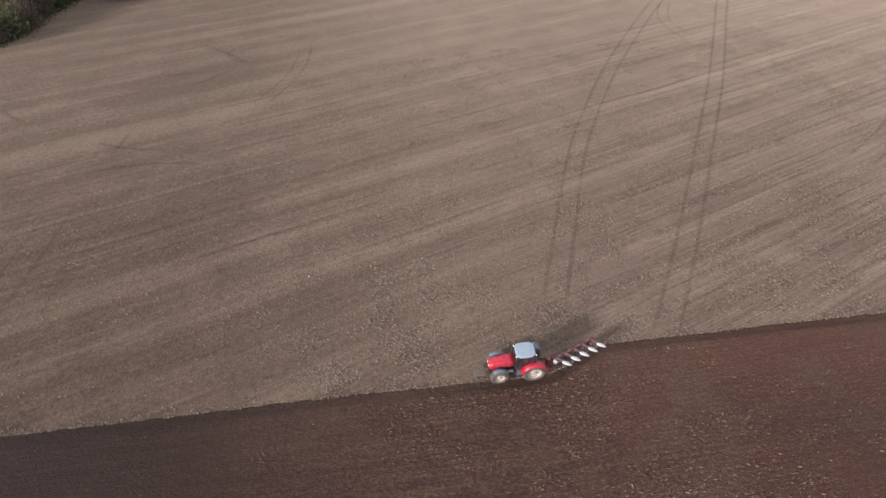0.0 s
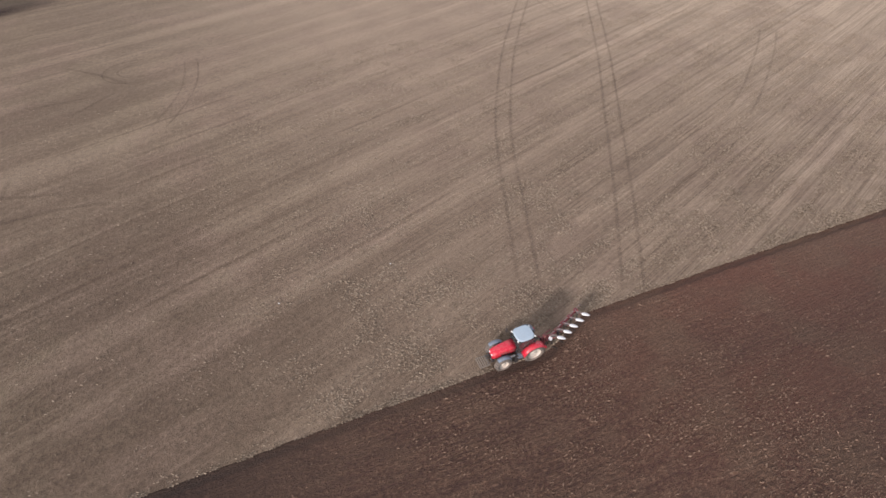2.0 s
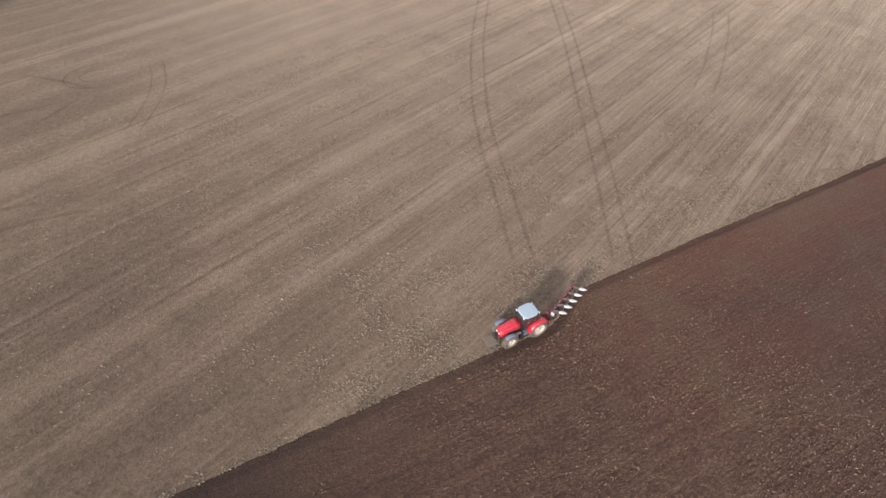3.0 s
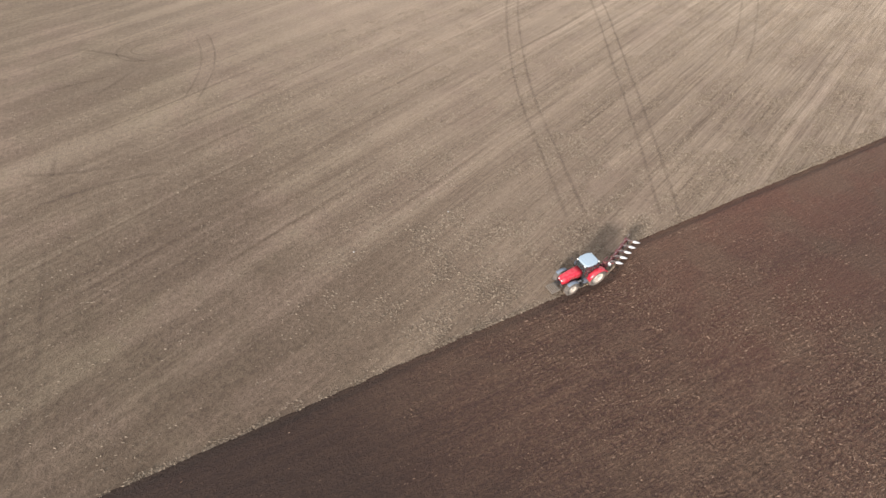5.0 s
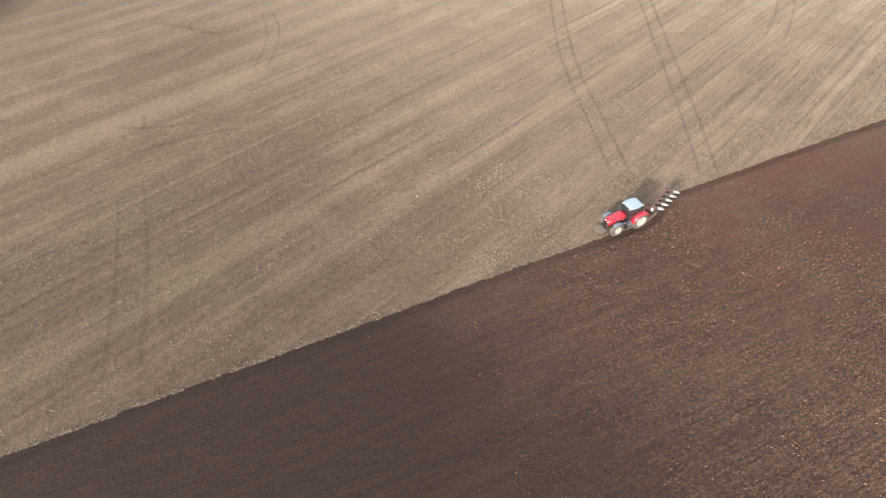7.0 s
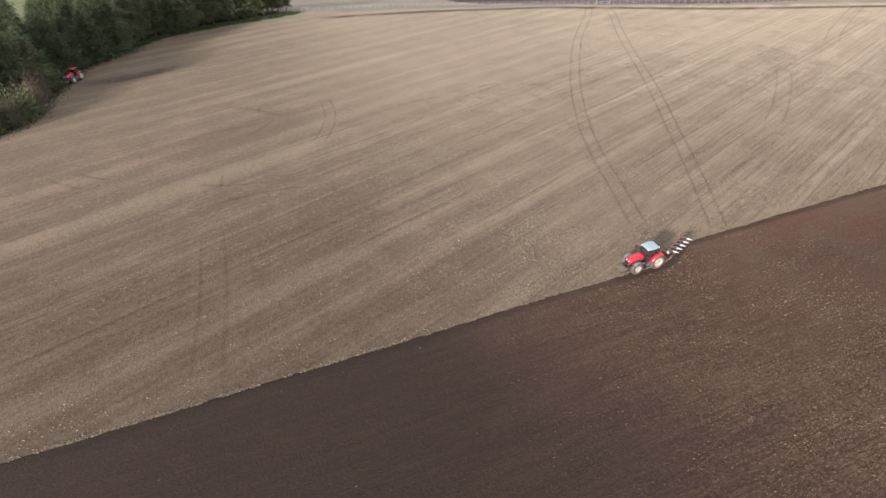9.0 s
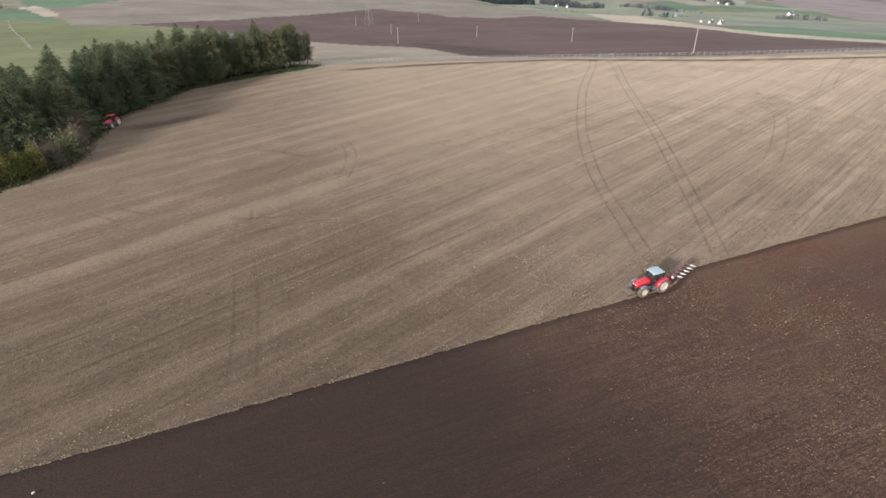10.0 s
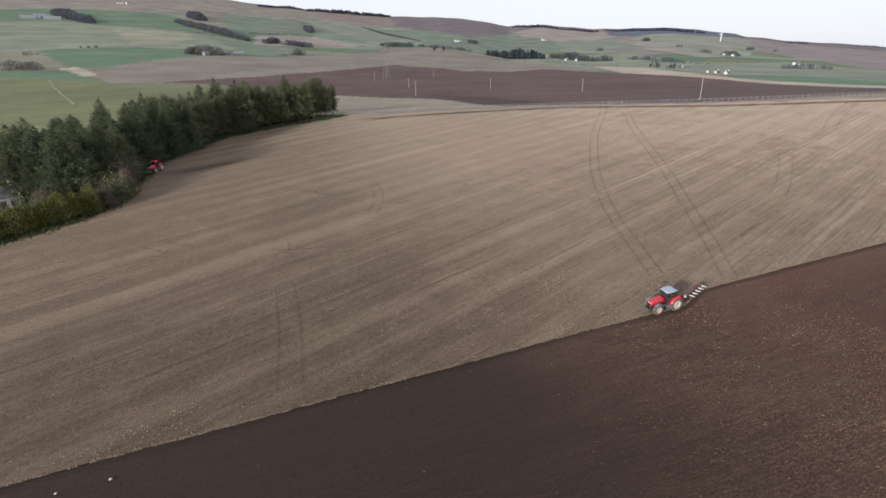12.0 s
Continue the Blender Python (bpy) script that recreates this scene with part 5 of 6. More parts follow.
def bush_mesh(r, h, seed, n, twigs=False):
    rng = np.random.default_rng(seed)
    d = rng.normal(size=(n, 3))
    d /= np.linalg.norm(d, axis=1, keepdims=True)
    d[:, 2] = np.abs(d[:, 2])
    lump = 0.75 + 0.35 * np.sin(3 * np.arctan2(d[:, 1], d[:, 0]) + seed) * d[:, 2] + 0.15 * rng.normal(size=n)
    p = d * (rng.random(n) ** 0.4 * lump)[:, None] * np.array([r, r, h])
    ways = d * 0.6 + rng.normal(size=(n, 3)) * 0.5 + np.array([0, 0, 0.5])
    ways /= np.linalg.norm(ways, axis=1, keepdims=True)
    me = bpy.data.meshes.new("foliage")
    size = rng.uniform(0.6, 1.3, n) if twigs else rng.uniform(0.25, 0.6, n)
    fill(me, *frond_cloud(p, ways, size, rng, 0.0, (0.025, 0.06) if twigs else (0.2, 0.4)))
    return me


def build_belt():
    """The shelter belt along the field's far corner, thick with conifers."""
    firsts = [tree_kind("spruce_tree", "dark green dense spruce in a shelter belt", 16.0, 5.5, 0.03, 1, SPRUCE, 0.9, 0.4),
              tree_kind("spruce_tree", "dark green dense spruce in a shelter belt", 14.8, 5.2, 0.03, 2, SPRUCE, 0.9, 0.45),
              tree_kind("spruce_tree", "dark green dense spruce in a shelter belt", 16.8, 5.9, 0.04, 3, SPRUCE, 0.9, 0.45),
              tree_kind("pine_tree", "green pine with bare lower trunk in a shelter belt", 14.5, 3.6, 0.16, 4, PINE, 0.9, 0.5, 10, 0.34),
              tree_kind("pine_tree", "green pine with bare lower trunk in a shelter belt", 14.0, 3.7, 0.12, 5, PINE, 0.9, 0.5, 10, 0.38),
              tree_kind("pine_tree", "broad olive-green pine at the end of the belt", 12.0, 6.0, 0.04, 6, PINE, 0.9, 0.5, 10, 0.48)]
    line = np.array([(-114, 99), (-102, 104), (-92, 109), (-86.5, 120), (-81.5, 138), (-65, 164), (-44, 174), (-22, 184)], float)
    t = np.concatenate([[0], np.cumsum(np.hypot(*np.diff(line, axis=0).T))])
    rng = np.random.default_rng(9)
    used = set()
    for row in range(5):
        s = rng.uniform(0, 3)
        while s < t[-1]:
            k = s / t[-1]
            if row < (5 if k < 0.4 else 4) - 2.0 * max(0, k - 0.75) * 4:
                i = int(np.searchsorted(t, s, side="right")) - 1
                d = line[i + 1] - line[i]
                d /= np.hypot(*d)
                x = np.interp(s, t, line[:, 0]) - d[1] * (1.5 + 4.4 * row) + rng.normal(0, 0.8)
                y = np.interp(s, t, line[:, 1]) + d[0] * (1.5 + 4.4 * row) + rng.normal(0, 0.8)
                if math.hypot(x + 109, y - 107) < 9.0 or math.hypot(x + 80.5, y - 128.5) < 6.0:
                    s += rng.uniform(3.4, 5.2)
                    continue
                pine = rng.random() < (0.12 if k < 0.55 else 0.62 if k < 0.72 else 0.93)
                j = int(rng.integers(3, 5)) if pine else int(rng.integers(0, 3))
                if k < 0.30 and rng.random() < 0.30:
                    j = 5
                sc = rng.uniform(0.80, 1.05) * (0.95 if k > 0.8 else 1.0) * (0.98 if k < 0.22 else 1.0)
                m = upright(x, y, -0.05, rng.normal(0, 1.2), rng.normal(0, 1.2), rng.uniform(0, 360))
                if j in used:
                    o = copy_thing(firsts[j], m)
                else:
                    o = firsts[j]
                    o.matrix_basis = m
                    used.add(j)
                o.scale = (sc * rng.uniform(0.9, 1.15),) * 2 + (sc,)
            s += rng.uniform(3.4, 5.2)


def build_bushes():
    rng = np.random.default_rng(12)
    for x, y, r, h, leaves, label in ((-84.2, 110.0, 3.8, 6.0, BUSH, "bare brownish bush"), (-84.8, 106.5, 3.8, 6.0, PINE, "scrubby olive-green bush"), (-88.2, 102.5, 3.4, 5.6, BUSH, "bare brownish bush"),
                                      (-97, 103, 3.4, 5.0, BUSH, "bare tan bush with pale twigs"), (-99, 98, 3.2, 5.4, PINE, "scrubby olive-green bush"), (-86, 103.0, 2.2, 3.4, BUSH, "low tan bush"),
                                      (-85.2, 118.0, 3.6, 6.4, BUSH, "bare grey-brown bush"), (-104, 100, 3.0, 4.2, BUSH, "bare brownish bush")):
        b = new("bush")
        b.matrix_basis = upright(x, y, -0.05)
        bm = bmesh.new()
        for k in range(7):
            a = rng.uniform(0, 6.3)
            bar(bm, (0.15 * math.cos(a), 0.15 * math.sin(a), -0.1), (r * 0.5 * math.cos(a), r * 0.5 * math.sin(a), h * 0.7), 0.06, 5, 0.015)
        part("stems", bm, BARK, b)
        me = bush_mesh(r, h, int(x * -7), 3800 if leaves is BUSH else 2600, leaves is BUSH)
        me.materials.append(leaves)
        new("foliage", me).parent = b
        tagged(b, label + " at the field edge", "bush", "bushes by the trees")
    # clipped hedge, yellow-green, along the corner of the field
    ends = np.array([(-150, 54), (-128, 71), (-112, 84), (-102, 91), (-87.5, 100.5)], float)
    t = np.concatenate([[0], np.cumsum(np.hypot(*np.diff(ends, axis=0).T))])
    n = 42000
    s = rng.uniform(0, t[-1], n)
    q = np.stack([np.interp(s, t, ends[:, i]) for i in (0, 1)], 1)
    a = rng.uniform(0, math.pi, n)
    bulge = 1 + 0.09 * np.sin(s * 0.9) + 0.07 * np.sin(s * 2.3)
    rr = rng.random(n) ** 0.35
    off = 2.3 * np.cos(a) * rr * bulge
    z = np.interp(s, (0.6 * t[-1], t[-1]), (4.0, 5.4)) * np.sin(a) ** 0.7 * rr * bulge
    p = np.stack([q[:, 0] - 0.62 * off, q[:, 1] + 0.78 * off, land(q[:, 0], q[:, 1]) + z], 1)
    w = rng.normal(size=(n, 3))
    w[:, 2] += 0.4
    w /= np.linalg.norm(w, axis=1, keepdims=True)
    me = bpy.data.meshes.new("hedge")
    fill(me, *frond_cloud(p, w, rng.uniform(0.16, 0.38, n), rng, 0.0))
    me.materials.append(GORSE)
    tagged(laid("hedge", me), "thick yellow-green hedge beside the stubble field", "hedge")
    # rank grass along the foot of the belt
    n = 30000
    line = np.array([(-190, 31), (-140, 59.5), (-104, 88), (-96, 92.5), (-90, 96.5), (-85, 104.5), (-84, 116), (-80.5, 140), (-64, 164), (-44.5, 173.5), (-22, 181)], float)
    t = np.concatenate([[0], np.cumsum(np.hypot(*np.diff(line, axis=0).T))])
    s = rng.uniform(0, t[-1], n)
    x = np.interp(s, t, line[:, 0]) + rng.normal(0, 1.3, n)
    y = np.interp(s, t, line[:, 1]) + rng.normal(0, 1.3, n)
    p = np.stack([x, y, land(x, y)], 1)
    w = rng.normal(size=(n, 3)) * 0.4 + np.array([0, 0, 1.0])
    me = bpy.data.meshes.new("rank_grass")
    fill(me, *frond_cloud(p, w, rng.uniform(0.18, 0.45, n), rng, 0.0))
    me.materials.append(GRASS)
    tagged(laid("rank_grass", me), "rank dark grass along the foot of the trees", "grass", kind="stuff")


GRASS = leaf_material("rank_grass", (0.040, 0.052, 0.024), (0.078, 0.086, 0.040), (0.078, 0.072, 0.038), 0.2)
build_belt()
build_bushes()


# ---- fence, gate, poles ----
def build_fence():
    f = laid("fence", None)
    tagged(f, "post and wire fence along the field's far edge", "fence")
    line = np.array([(-20, 183), (-4, 182.5), (18, 180), (32, 173), (57, 160), (77, 147.5), (109, 129.5), (149, 116), (205, 92), (250, 70)], float)
    t = np.concatenate([[0], np.cumsum(np.hypot(*np.diff(line, axis=0).T))])
    bm = bmesh.new()
    box(bm, (0, 0, 0.55), (0.11, 0.11, 1.45), 0.02)
    me = mesh_of(bm, "post", FENCEPOST)
    rng = np.random.default_rng(3)
    spots = []
    for s in np.arange(0, t[-1], 2.1):
        x, y = np.interp(s, t, line[:, 0]), np.interp(s, t, line[:, 1])
        o = new("post", me)
        o.parent = f
        o.matrix_basis = pose(x, y, lie(x, y), rng.normal(0, 3), rng.normal(0, 3), rng.uniform(0, 90))
        o.scale = (1, 1, rng.uniform(0.9, 1.1))
        spots.append((x, y, lie(x, y)))
    for h in (0.45, 0.8, 1.12):
        bm = bmesh.new()
        for a, b in zip(spots, spots[1:]):
            bar(bm, (a[0], a[1], a[2] + h), (b[0], b[1], b[2] + h), 0.02, 4)
        part("wire", bm, GALV, f)
    g = new("field_gate")
    g.matrix_basis = upright(74.5, 147.6, 0, 0, 0, -33)
    for x in (-2.2, 2.2):
        bm = bmesh.new()
        box(bm, (x, 0, 0.7), (0.2, 0.2, 1.6), 0.03)
        part("gate_post", bm, FENCEPOST, g)
    for k in range(5):
        bm = bmesh.new()
        bar(bm, (-2.1, 0, 0.35 + 0.2 * k), (2.1, 0, 0.35 + 0.2 * k), 0.035, 6)
        part("rail", bm, SLATY, g)
    bm = bmesh.new()
    bar(bm, (-2.1, 0, 0.35), (2.1, 0, 1.15), 0.03, 6)
    part("brace", bm, SLATY, g)
    tagged(g, "dull grey tubular metal field gate in the fence", "gate")


def build_pole(x, y, h, lean=0.0):
    p = new("utility_pole")
    p.matrix_basis = upright(x, y, 0, 0, lean, 20)
    bm = bmesh.new()
    bar(bm, (0, 0, -0.4), (0, 0, h), 0.19, 10, 0.13)
    part("pole", bm, POST, p)
    bm = bmesh.new()
    tube(bm, (-0.9, 0, h - 0.35), (0.9, 0, h - 0.35), 0.12, 0.12)
    part("crossarm", bm, POST, p)
    for k in (-0.8, 0, 0.8):
        bm = bmesh.new()
        lathe(bm, [(0.03, h - 0.3), (0.07, h - 0.22), (0.05, h - 0.12), (0.001, h - 0.08)], 8, "Z")
        part("insulator", bm, GALV, p, "", pose(k, 0, 0))
    return tagged(p, "pale weathered wooden utility pole in ploughland", "pole", "utility poles")


def build_pylon(x, y, h):
    p = new("pylon")
    p.matrix_basis = upright(x, y, 0, 0, 0, 25)

    def w(z):
        return 2.6 * (1 - z / h) ** 1.3 + 0.35

    levels = [0, 0.14, 0.27, 0.39, 0.50, 0.60, 0.69, 0.77, 0.84, 0.91, 1.0]
    for sx in (-1, 1):
        for sy in (-1, 1):
            bm = bmesh.new()
            for a, b in zip(levels, levels[1:]):
                bar(bm, (sx * w(a * h), sy * w(a * h), a * h), (sx * w(b * h), sy * w(b * h), b * h), 0.075, 5)
            part("leg", bm, DULLSTEEL, p)
    for k, (a, b) in enumerate(zip(levels, levels[1:])):
        bm = bmesh.new()
        for s in (-1, 1):
            A, B = w(a * h), w(b * h)
            bar(bm, (-A, s * A, a * h), (B, s * B, b * h), 0.028, 4)
            bar(bm, (A, s * A, a * h), (-B, s * B, b * h), 0.028, 4)
            bar(bm, (s * A, -A, a * h), (s * B, B, b * h), 0.028, 4)
            bar(bm, (s * A, A, a * h), (s * B, -B, b * h), 0.028, 4)
            bar(bm, (-B, s * B, b * h), (B, s * B, b * h), 0.035, 4)
        part("bracing", bm, DULLSTEEL, p)
    for z, l in ((0.66, 4.6), (0.80, 5.6), (0.92, 4.0)):
        bm = bmesh.new()
        for s in (-1, 1):
            bar(bm, (0, 0.3, z * h), (s * l, 0, z * h + 0.3), 0.1, 4)
            bar(bm, (0, -0.3, z * h), (s * l, 0, z * h + 0.3), 0.1, 4)
            bar(bm, (0, 0, z * h + 1.3), (s * l, 0, z * h + 0.3), 0.08, 4)
        part("crossarm", bm, DULLSTEEL, p)
    return tagged(p, "grey steel lattice electricity pylon in ploughland", "pylon")


build_fence()
for x, y, h, lean in ((116, 149, 8.6, 3.0), (142, 268, 7.6, 2), (44, 298, 8.5, 0), (67, 388, 6.5, 0), (138, 530, 8.0, 1), (66, 494, 8.0, 0), (116, 345, 7.0, 1)):
    build_pole(x, y, h, lean)
build_pylon(81, 505, 32.0)


# ---- valley and hills ----
def build_house(x, y, turn, l, w, h, walls, label, chimneys=1, name="farmhouse"):
    o = new(name)
    o.matrix_basis = upright(x, y, 0, 0, 0, turn)
    bm = bmesh.new()
    prof = [(-w / 2, -1.5), (w / 2, -1.5), (w / 2, h), (0, h + 0.42 * w), (-w / 2, h)]
    loft(bm, [[(s * l / 2, p, z) for p, z in prof] for s in (-1, 1)])
    wall = part("wall", bm, walls, o)
    for s in (-1, 1):
        bm = bmesh.new()
        tube(bm, (-l / 2 - 0.3, s * (w / 4 + 0.15), h + 0.21 * w + 0.05), (l / 2 + 0.3, s * (w / 4 + 0.15), h + 0.21 * w + 0.05), 0.60 * w, 0.18)
        r = part("roof", bm, SLATE if walls is WHITEWASH else BARNTIN, o)
        c = Vector((0, s * (w / 4 + 0.15), h + 0.21 * w + 0.05))
        turn_in = Matrix.Translation(c) @ pose(0, 0, 0, -s * 40, 0, 0) @ Matrix.Translation(-c)
        r.matrix_basis = turn_in
    if walls is WHITEWASH:
        for k in range(4):
            for s in (-1, 1):
                bm = bmesh.new()
                box(bm, (-l * 0.36 + l * 0.24 * k, s * (w / 2 + 0.02), h * 0.55), (1.0, 0.08, 1.3), 0.02)
                part("window", bm, BLACK, wall)
    for k in range(chimneys):
        bm = bmesh.new()
        box(bm, ((-1) ** k * l * 0.42, 0, h + 0.42 * w + 0.5), (0.8, 0.7, 1.6), 0.04)
        part("chimney", bm, walls, o)
    return tagged(o, label, "house" if walls is WHITEWASH else "barn")


def build_turbine(x, y, h):
    o = new("wind_turbine")
    o.matrix_basis = upright(x, y, 0, 0, 0, -45)
    o.scale = (0.6, 0.6, 0.6)
    bm = bmesh.new()
    bar(bm, (0, 0, -1), (0, 0, h), 2.4, 14, 1.5)
    part("tower", bm, TURBINE, o)
    bm = bmesh.new()
    box(bm, (0, 1.5, h + 1), (3.0, 8.0, 3.2), 0.5)
    part("nacelle", bm, TURBINE, o)
    for k in range(3):
        bm = bmesh.new()
        secs = [[(c * 0.9, -3.2, z), (0, -3.2 - c * 0.22, z), (-c * 0.9, -3.2, z), (0, -3.2 + c * 0.22, z)] for c, z in ((0.8, 0), (1.6, 3), (1.1, 10), (0.4, 17))]
        loft(bm, secs)
        part("blade", bm, TURBINE, o, "", pose(0, 0, h + 1, 0, 30 + 120 * k, 0))
    return tagged(o, "slim white wind turbine on the far hillside", "wind turbine")


def build_wood(x0, y0, x1, y1, depth, h, leaves, label, seed, dense=1.0):
    """A far wood of many small uneven crowns, as one stand."""
    rng = np.random.default_rng(seed)
    l = math.hypot(x1 - x0, y1 - y0)
    n = int(max(8, dense * l * depth / 28))
    s, d = rng.random(n), rng.uniform(-0.5, 0.5, n)
    ux, uy = (x1 - x0) / max(l, 1), (y1 - y0) / max(l, 1)
    bow = (1 - (2 * s - 1) ** 4) ** 0.5
    x = x0 + (x1 - x0) * s - uy * depth * d * bow
    y = y0 + (y1 - y0) * s + ux * depth * d * bow
    z = land(x, y)
    lump = lattice_noise(s * l / 14 + seed, d * 2 + 5, 71) * 0.7 + 0.3 * rng.random(n)
    hh = h * (0.34 + 0.60 * lump) * (1 - 0.45 * np.abs(2 * s - 1) ** 3)
    k = 75
    i = np.repeat(np.arange(n), k)
    a, e = rng.uniform(0, 2 * math.pi, n * k), rng.random(n * k)
    fir = leaves is FIRS or leaves is RIDGE
    rad = (0.28 * hh[i] * (1 - e) ** 0.7 if fir else 0.42 * hh[i] * np.sin(math.pi * np.clip(e * 0.85 + 0.15, 0, 1)) ** 0.6) * rng.uniform(0.6, 1.1, n * k)
    p = np.stack([x[i] + rad * np.cos(a), y[i] + rad * np.sin(a), z[i] + hh[i] * e], 1)
    w = np.stack([np.cos(a), np.sin(a), rng.normal(0.3, 0.5, n * k)], 1)
    me = bpy.data.meshes.new("wood")
    fill(me, *frond_cloud(p, w, 0.125 * hh[i] * rng.uniform(0.6, 1.3, n * k), rng, 0.2, (0.35, 0.65)))
    me.materials.append(leaves)
    return tagged(laid("far_wood", me), label, "wood", kind="stuff")


def build_distance():
    build_house(425, 422, 20, 7.5, 3.6, 1.7, WHITEWASH, "small white farmhouse with slate roof in valley", 2)
    build_house(432, 442, 10, 5, 3.0, 1.5, WHITEWASH, "small white cottage with slate roof in valley", 1)
    build_house(433, 456, 40, 3, 2.4, 1.3, WHITEWASH, "small white outbuilding in the valley", 0)
    build_house(500, 560, 15, 14, 5, 2.4, BARNTIN, "grey sheeted farm barn beside dark trees", 0, "barn")
    build_house(924, 873, 25, 11, 5, 2.6, WHITEWASH, "white farmhouse on the lower hillside", 1)
    build_house(919, 894, 60, 9, 4, 2.2, WHITEWASH, "white farm cottage on the lower hillside", 1)
    build_house(-66, 955, 10, 16, 7, 3, BARNTIN, "long grey farm shed among trees", 0, "barn")
    build_house(-92, 922, 40, 9, 6, 3.5, BARNTIN, "grey slated farmhouse among bare trees", 1, "barn")
    build_house(-44, 972, 0, 16, 7, 2.6, BARNTIN, "low grey farm shed", 0, "barn")
    build_house(545, 1475, 0, 12, 7, 4, WHITEWASH, "white house on the green hillside", 1)
    build_house(564, 1484, 30, 10, 6, 4, WHITEWASH, "white house on the green hillside", 1)
    build_house(908, 1616, 10, 12, 7, 4, WHITEWASH, "white house below the moor", 1)
    build_house(520, 873, 20, 7, 4, 2.2, WHITEWASH, "pale cottage below bare wood", 1)
    build_house(532, 860, 50, 6, 4, 2.2, WHITEWASH, "pale cottage below bare wood", 1)
    build_house(-414, 2493, 15, 22, 9, 4, WHITEWASH, "white house high on the moor", 1)
    build_house(-384, 2479, 40, 18, 9, 4, WHITEWASH, "white house high on the moor", 1)
    for x, y, turn, l in ((-540, 1806, 10, 36), (-510, 1835, 25, 26), (-482, 1790, 5, 40), (-528, 1870, 15, 30)):
        build_house(x, y, turn, l, 12, 4, BARNTIN, "grey farm steading on the hill", 0, "barn")
    build_house(792, 628, 10, 12, 6, 3, WHITEWASH, "pale farmhouse half hidden by trees", 1)
    build_house(-108.3, 111.8, 25, 8, 5, 2.4, WHITEWASH, "small white cottage behind the hedge", 1)
    build_turbine(1609, 1564, 40)
    bare, pale, firs = "far wood of bare grey-brown trees", "far clump of pale bare trees", "far plantation of dark green firs"
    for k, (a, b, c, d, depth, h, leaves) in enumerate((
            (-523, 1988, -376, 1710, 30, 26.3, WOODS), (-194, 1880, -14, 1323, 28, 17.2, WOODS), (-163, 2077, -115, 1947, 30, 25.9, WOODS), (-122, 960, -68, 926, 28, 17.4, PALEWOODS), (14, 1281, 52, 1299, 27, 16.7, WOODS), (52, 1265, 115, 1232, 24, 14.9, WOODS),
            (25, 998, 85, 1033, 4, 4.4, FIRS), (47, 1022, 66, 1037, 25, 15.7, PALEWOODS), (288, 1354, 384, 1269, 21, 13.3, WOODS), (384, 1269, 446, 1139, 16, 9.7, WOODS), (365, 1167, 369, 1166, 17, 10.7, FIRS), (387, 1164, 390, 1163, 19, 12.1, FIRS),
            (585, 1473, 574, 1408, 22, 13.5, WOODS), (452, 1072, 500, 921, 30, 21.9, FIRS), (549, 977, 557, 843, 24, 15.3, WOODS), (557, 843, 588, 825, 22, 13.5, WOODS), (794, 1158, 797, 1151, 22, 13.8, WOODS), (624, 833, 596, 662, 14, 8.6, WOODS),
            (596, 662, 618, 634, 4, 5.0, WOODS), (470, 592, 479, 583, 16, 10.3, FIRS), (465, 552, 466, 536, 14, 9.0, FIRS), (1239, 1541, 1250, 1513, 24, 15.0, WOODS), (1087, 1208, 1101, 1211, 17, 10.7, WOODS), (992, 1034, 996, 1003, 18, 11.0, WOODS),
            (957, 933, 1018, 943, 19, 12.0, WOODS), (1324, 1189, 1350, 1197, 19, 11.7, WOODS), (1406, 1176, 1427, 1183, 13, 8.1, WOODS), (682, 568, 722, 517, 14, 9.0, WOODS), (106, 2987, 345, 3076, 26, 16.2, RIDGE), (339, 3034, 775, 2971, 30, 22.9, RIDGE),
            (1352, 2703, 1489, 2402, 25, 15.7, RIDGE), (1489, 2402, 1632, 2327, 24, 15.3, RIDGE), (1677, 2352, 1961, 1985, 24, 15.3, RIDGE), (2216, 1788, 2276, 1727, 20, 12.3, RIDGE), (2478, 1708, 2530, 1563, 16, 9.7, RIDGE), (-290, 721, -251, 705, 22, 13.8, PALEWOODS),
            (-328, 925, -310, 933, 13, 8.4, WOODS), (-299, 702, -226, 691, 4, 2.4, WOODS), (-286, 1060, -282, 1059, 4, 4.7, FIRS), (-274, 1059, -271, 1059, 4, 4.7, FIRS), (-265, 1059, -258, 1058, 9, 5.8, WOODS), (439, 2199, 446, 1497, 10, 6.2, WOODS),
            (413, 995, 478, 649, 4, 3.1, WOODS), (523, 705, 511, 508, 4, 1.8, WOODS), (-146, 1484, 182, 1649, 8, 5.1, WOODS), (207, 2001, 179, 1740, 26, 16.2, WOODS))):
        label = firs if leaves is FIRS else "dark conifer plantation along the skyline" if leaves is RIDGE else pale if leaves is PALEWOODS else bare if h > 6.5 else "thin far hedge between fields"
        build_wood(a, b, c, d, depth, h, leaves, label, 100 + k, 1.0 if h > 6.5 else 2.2)


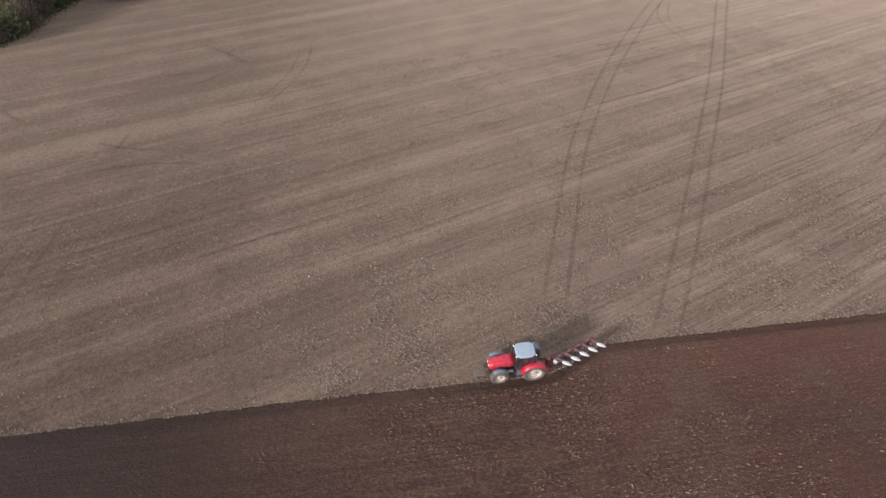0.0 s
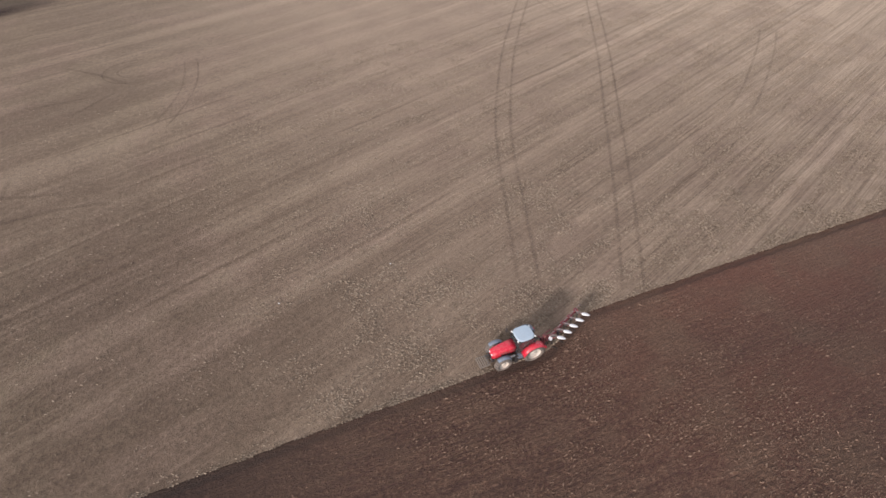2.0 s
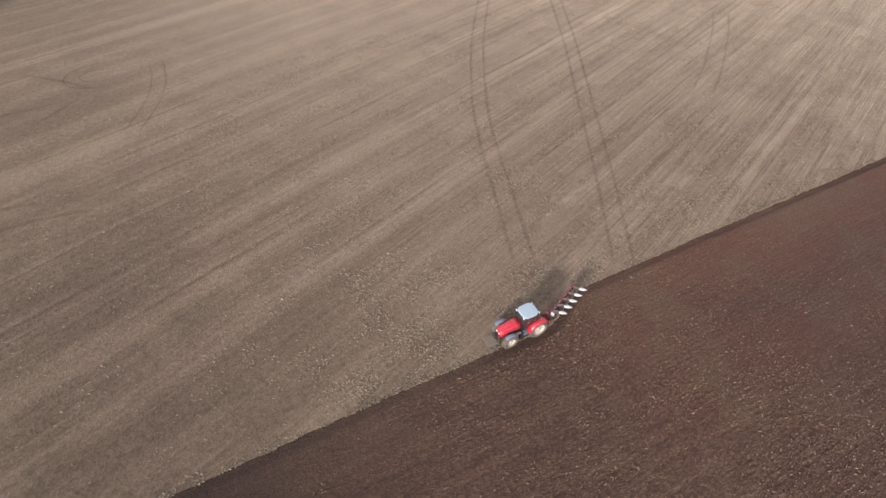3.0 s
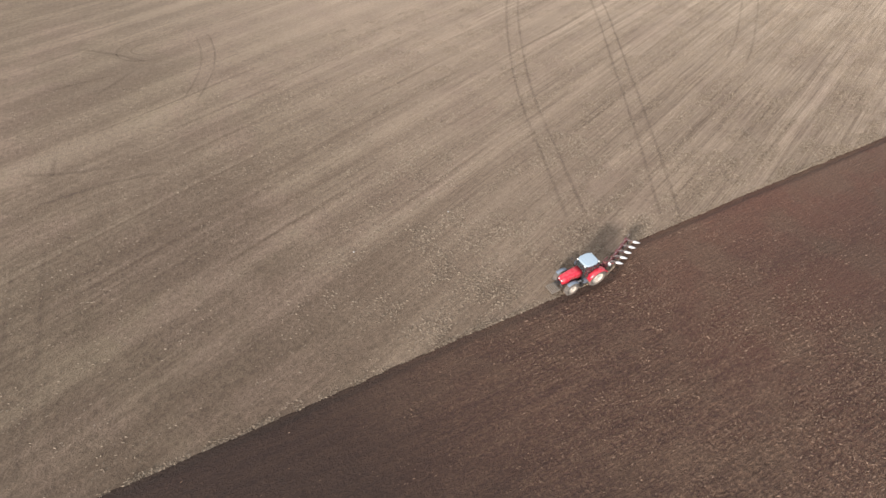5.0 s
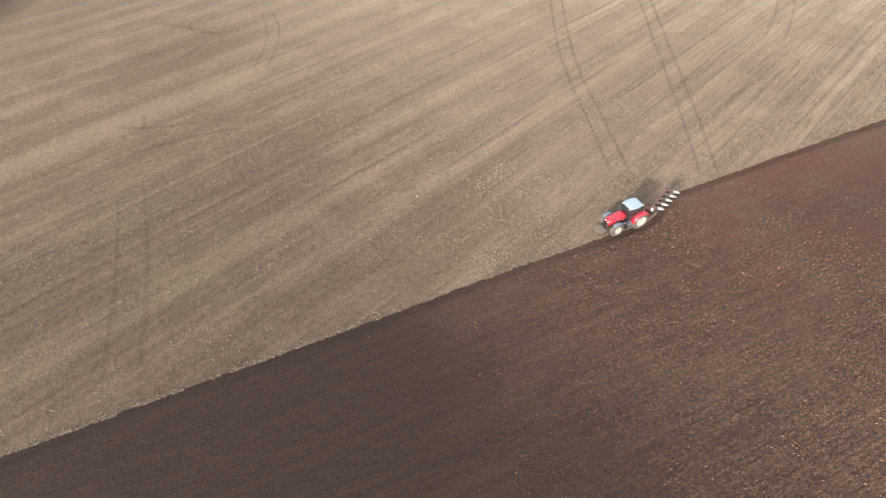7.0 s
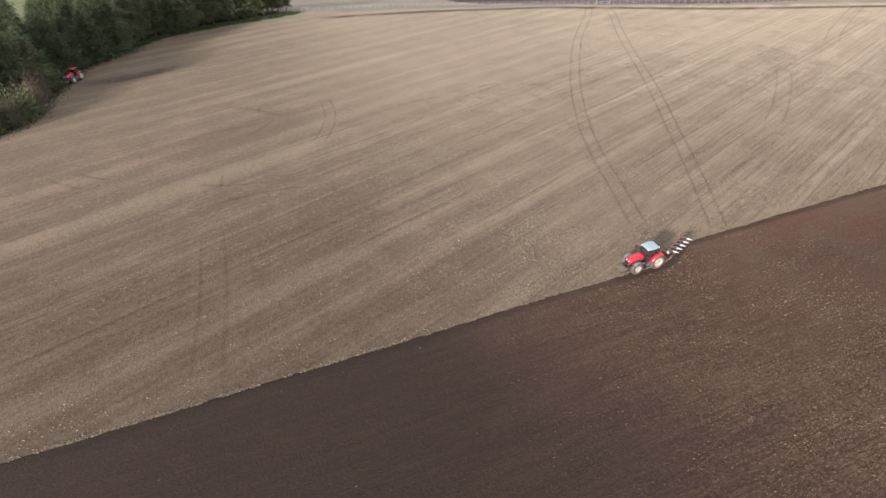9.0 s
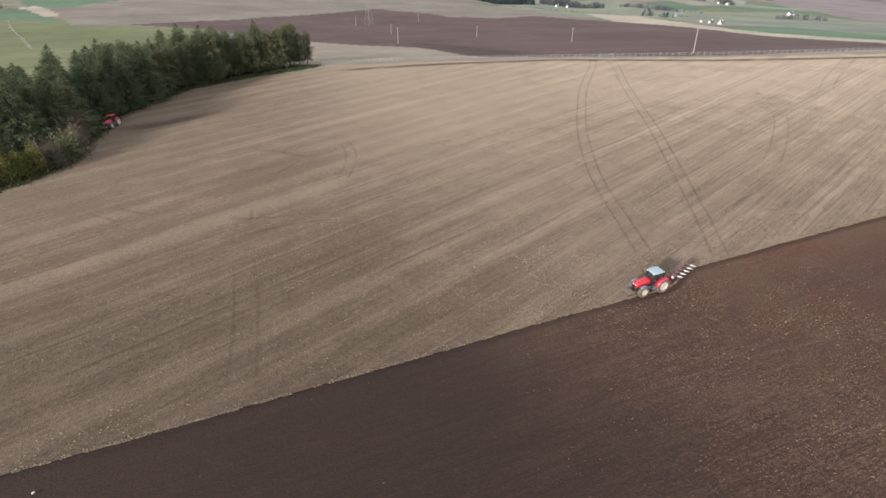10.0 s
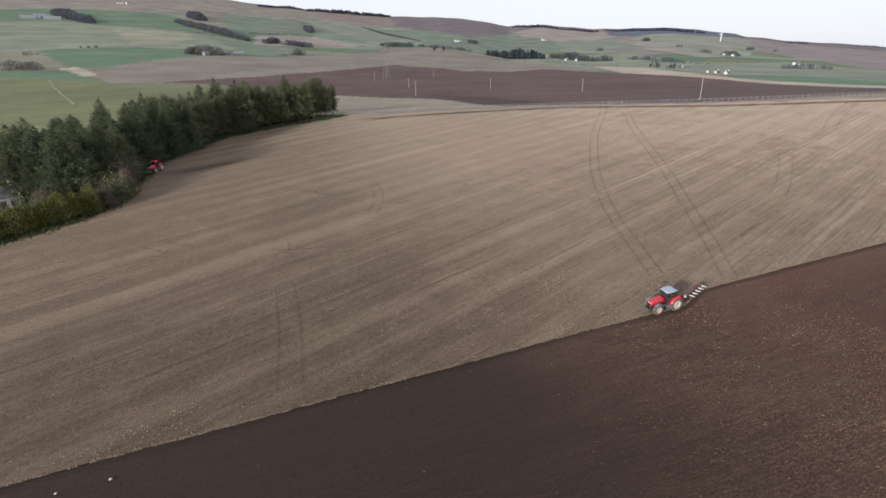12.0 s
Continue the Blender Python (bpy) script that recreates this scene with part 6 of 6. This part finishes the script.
build_distance()
for x, y, s in ((-72.3, 20.3, 0.15), (-76.3, 20.4, 0.12), (-18.0, 37.3, 0.08), (-28.5, 36.3, 0.09)):
    bm = bmesh.new()
    bmesh.ops.create_icosphere(bm, subdivisions=2, radius=s)
    for v in bm.verts:
        v.co *= 0.85 + 0.3 * noise.noise(v.co * 9 + Vector((x, y, 0)))
        v.co.z *= 0.7
    o = new("stone", mesh_of(bm, "stone", STONE))
    o.matrix_basis = upright(x, y, 0.1)
    tagged(o, "pale loose stone lying on the field", "stone", "stones on the field")
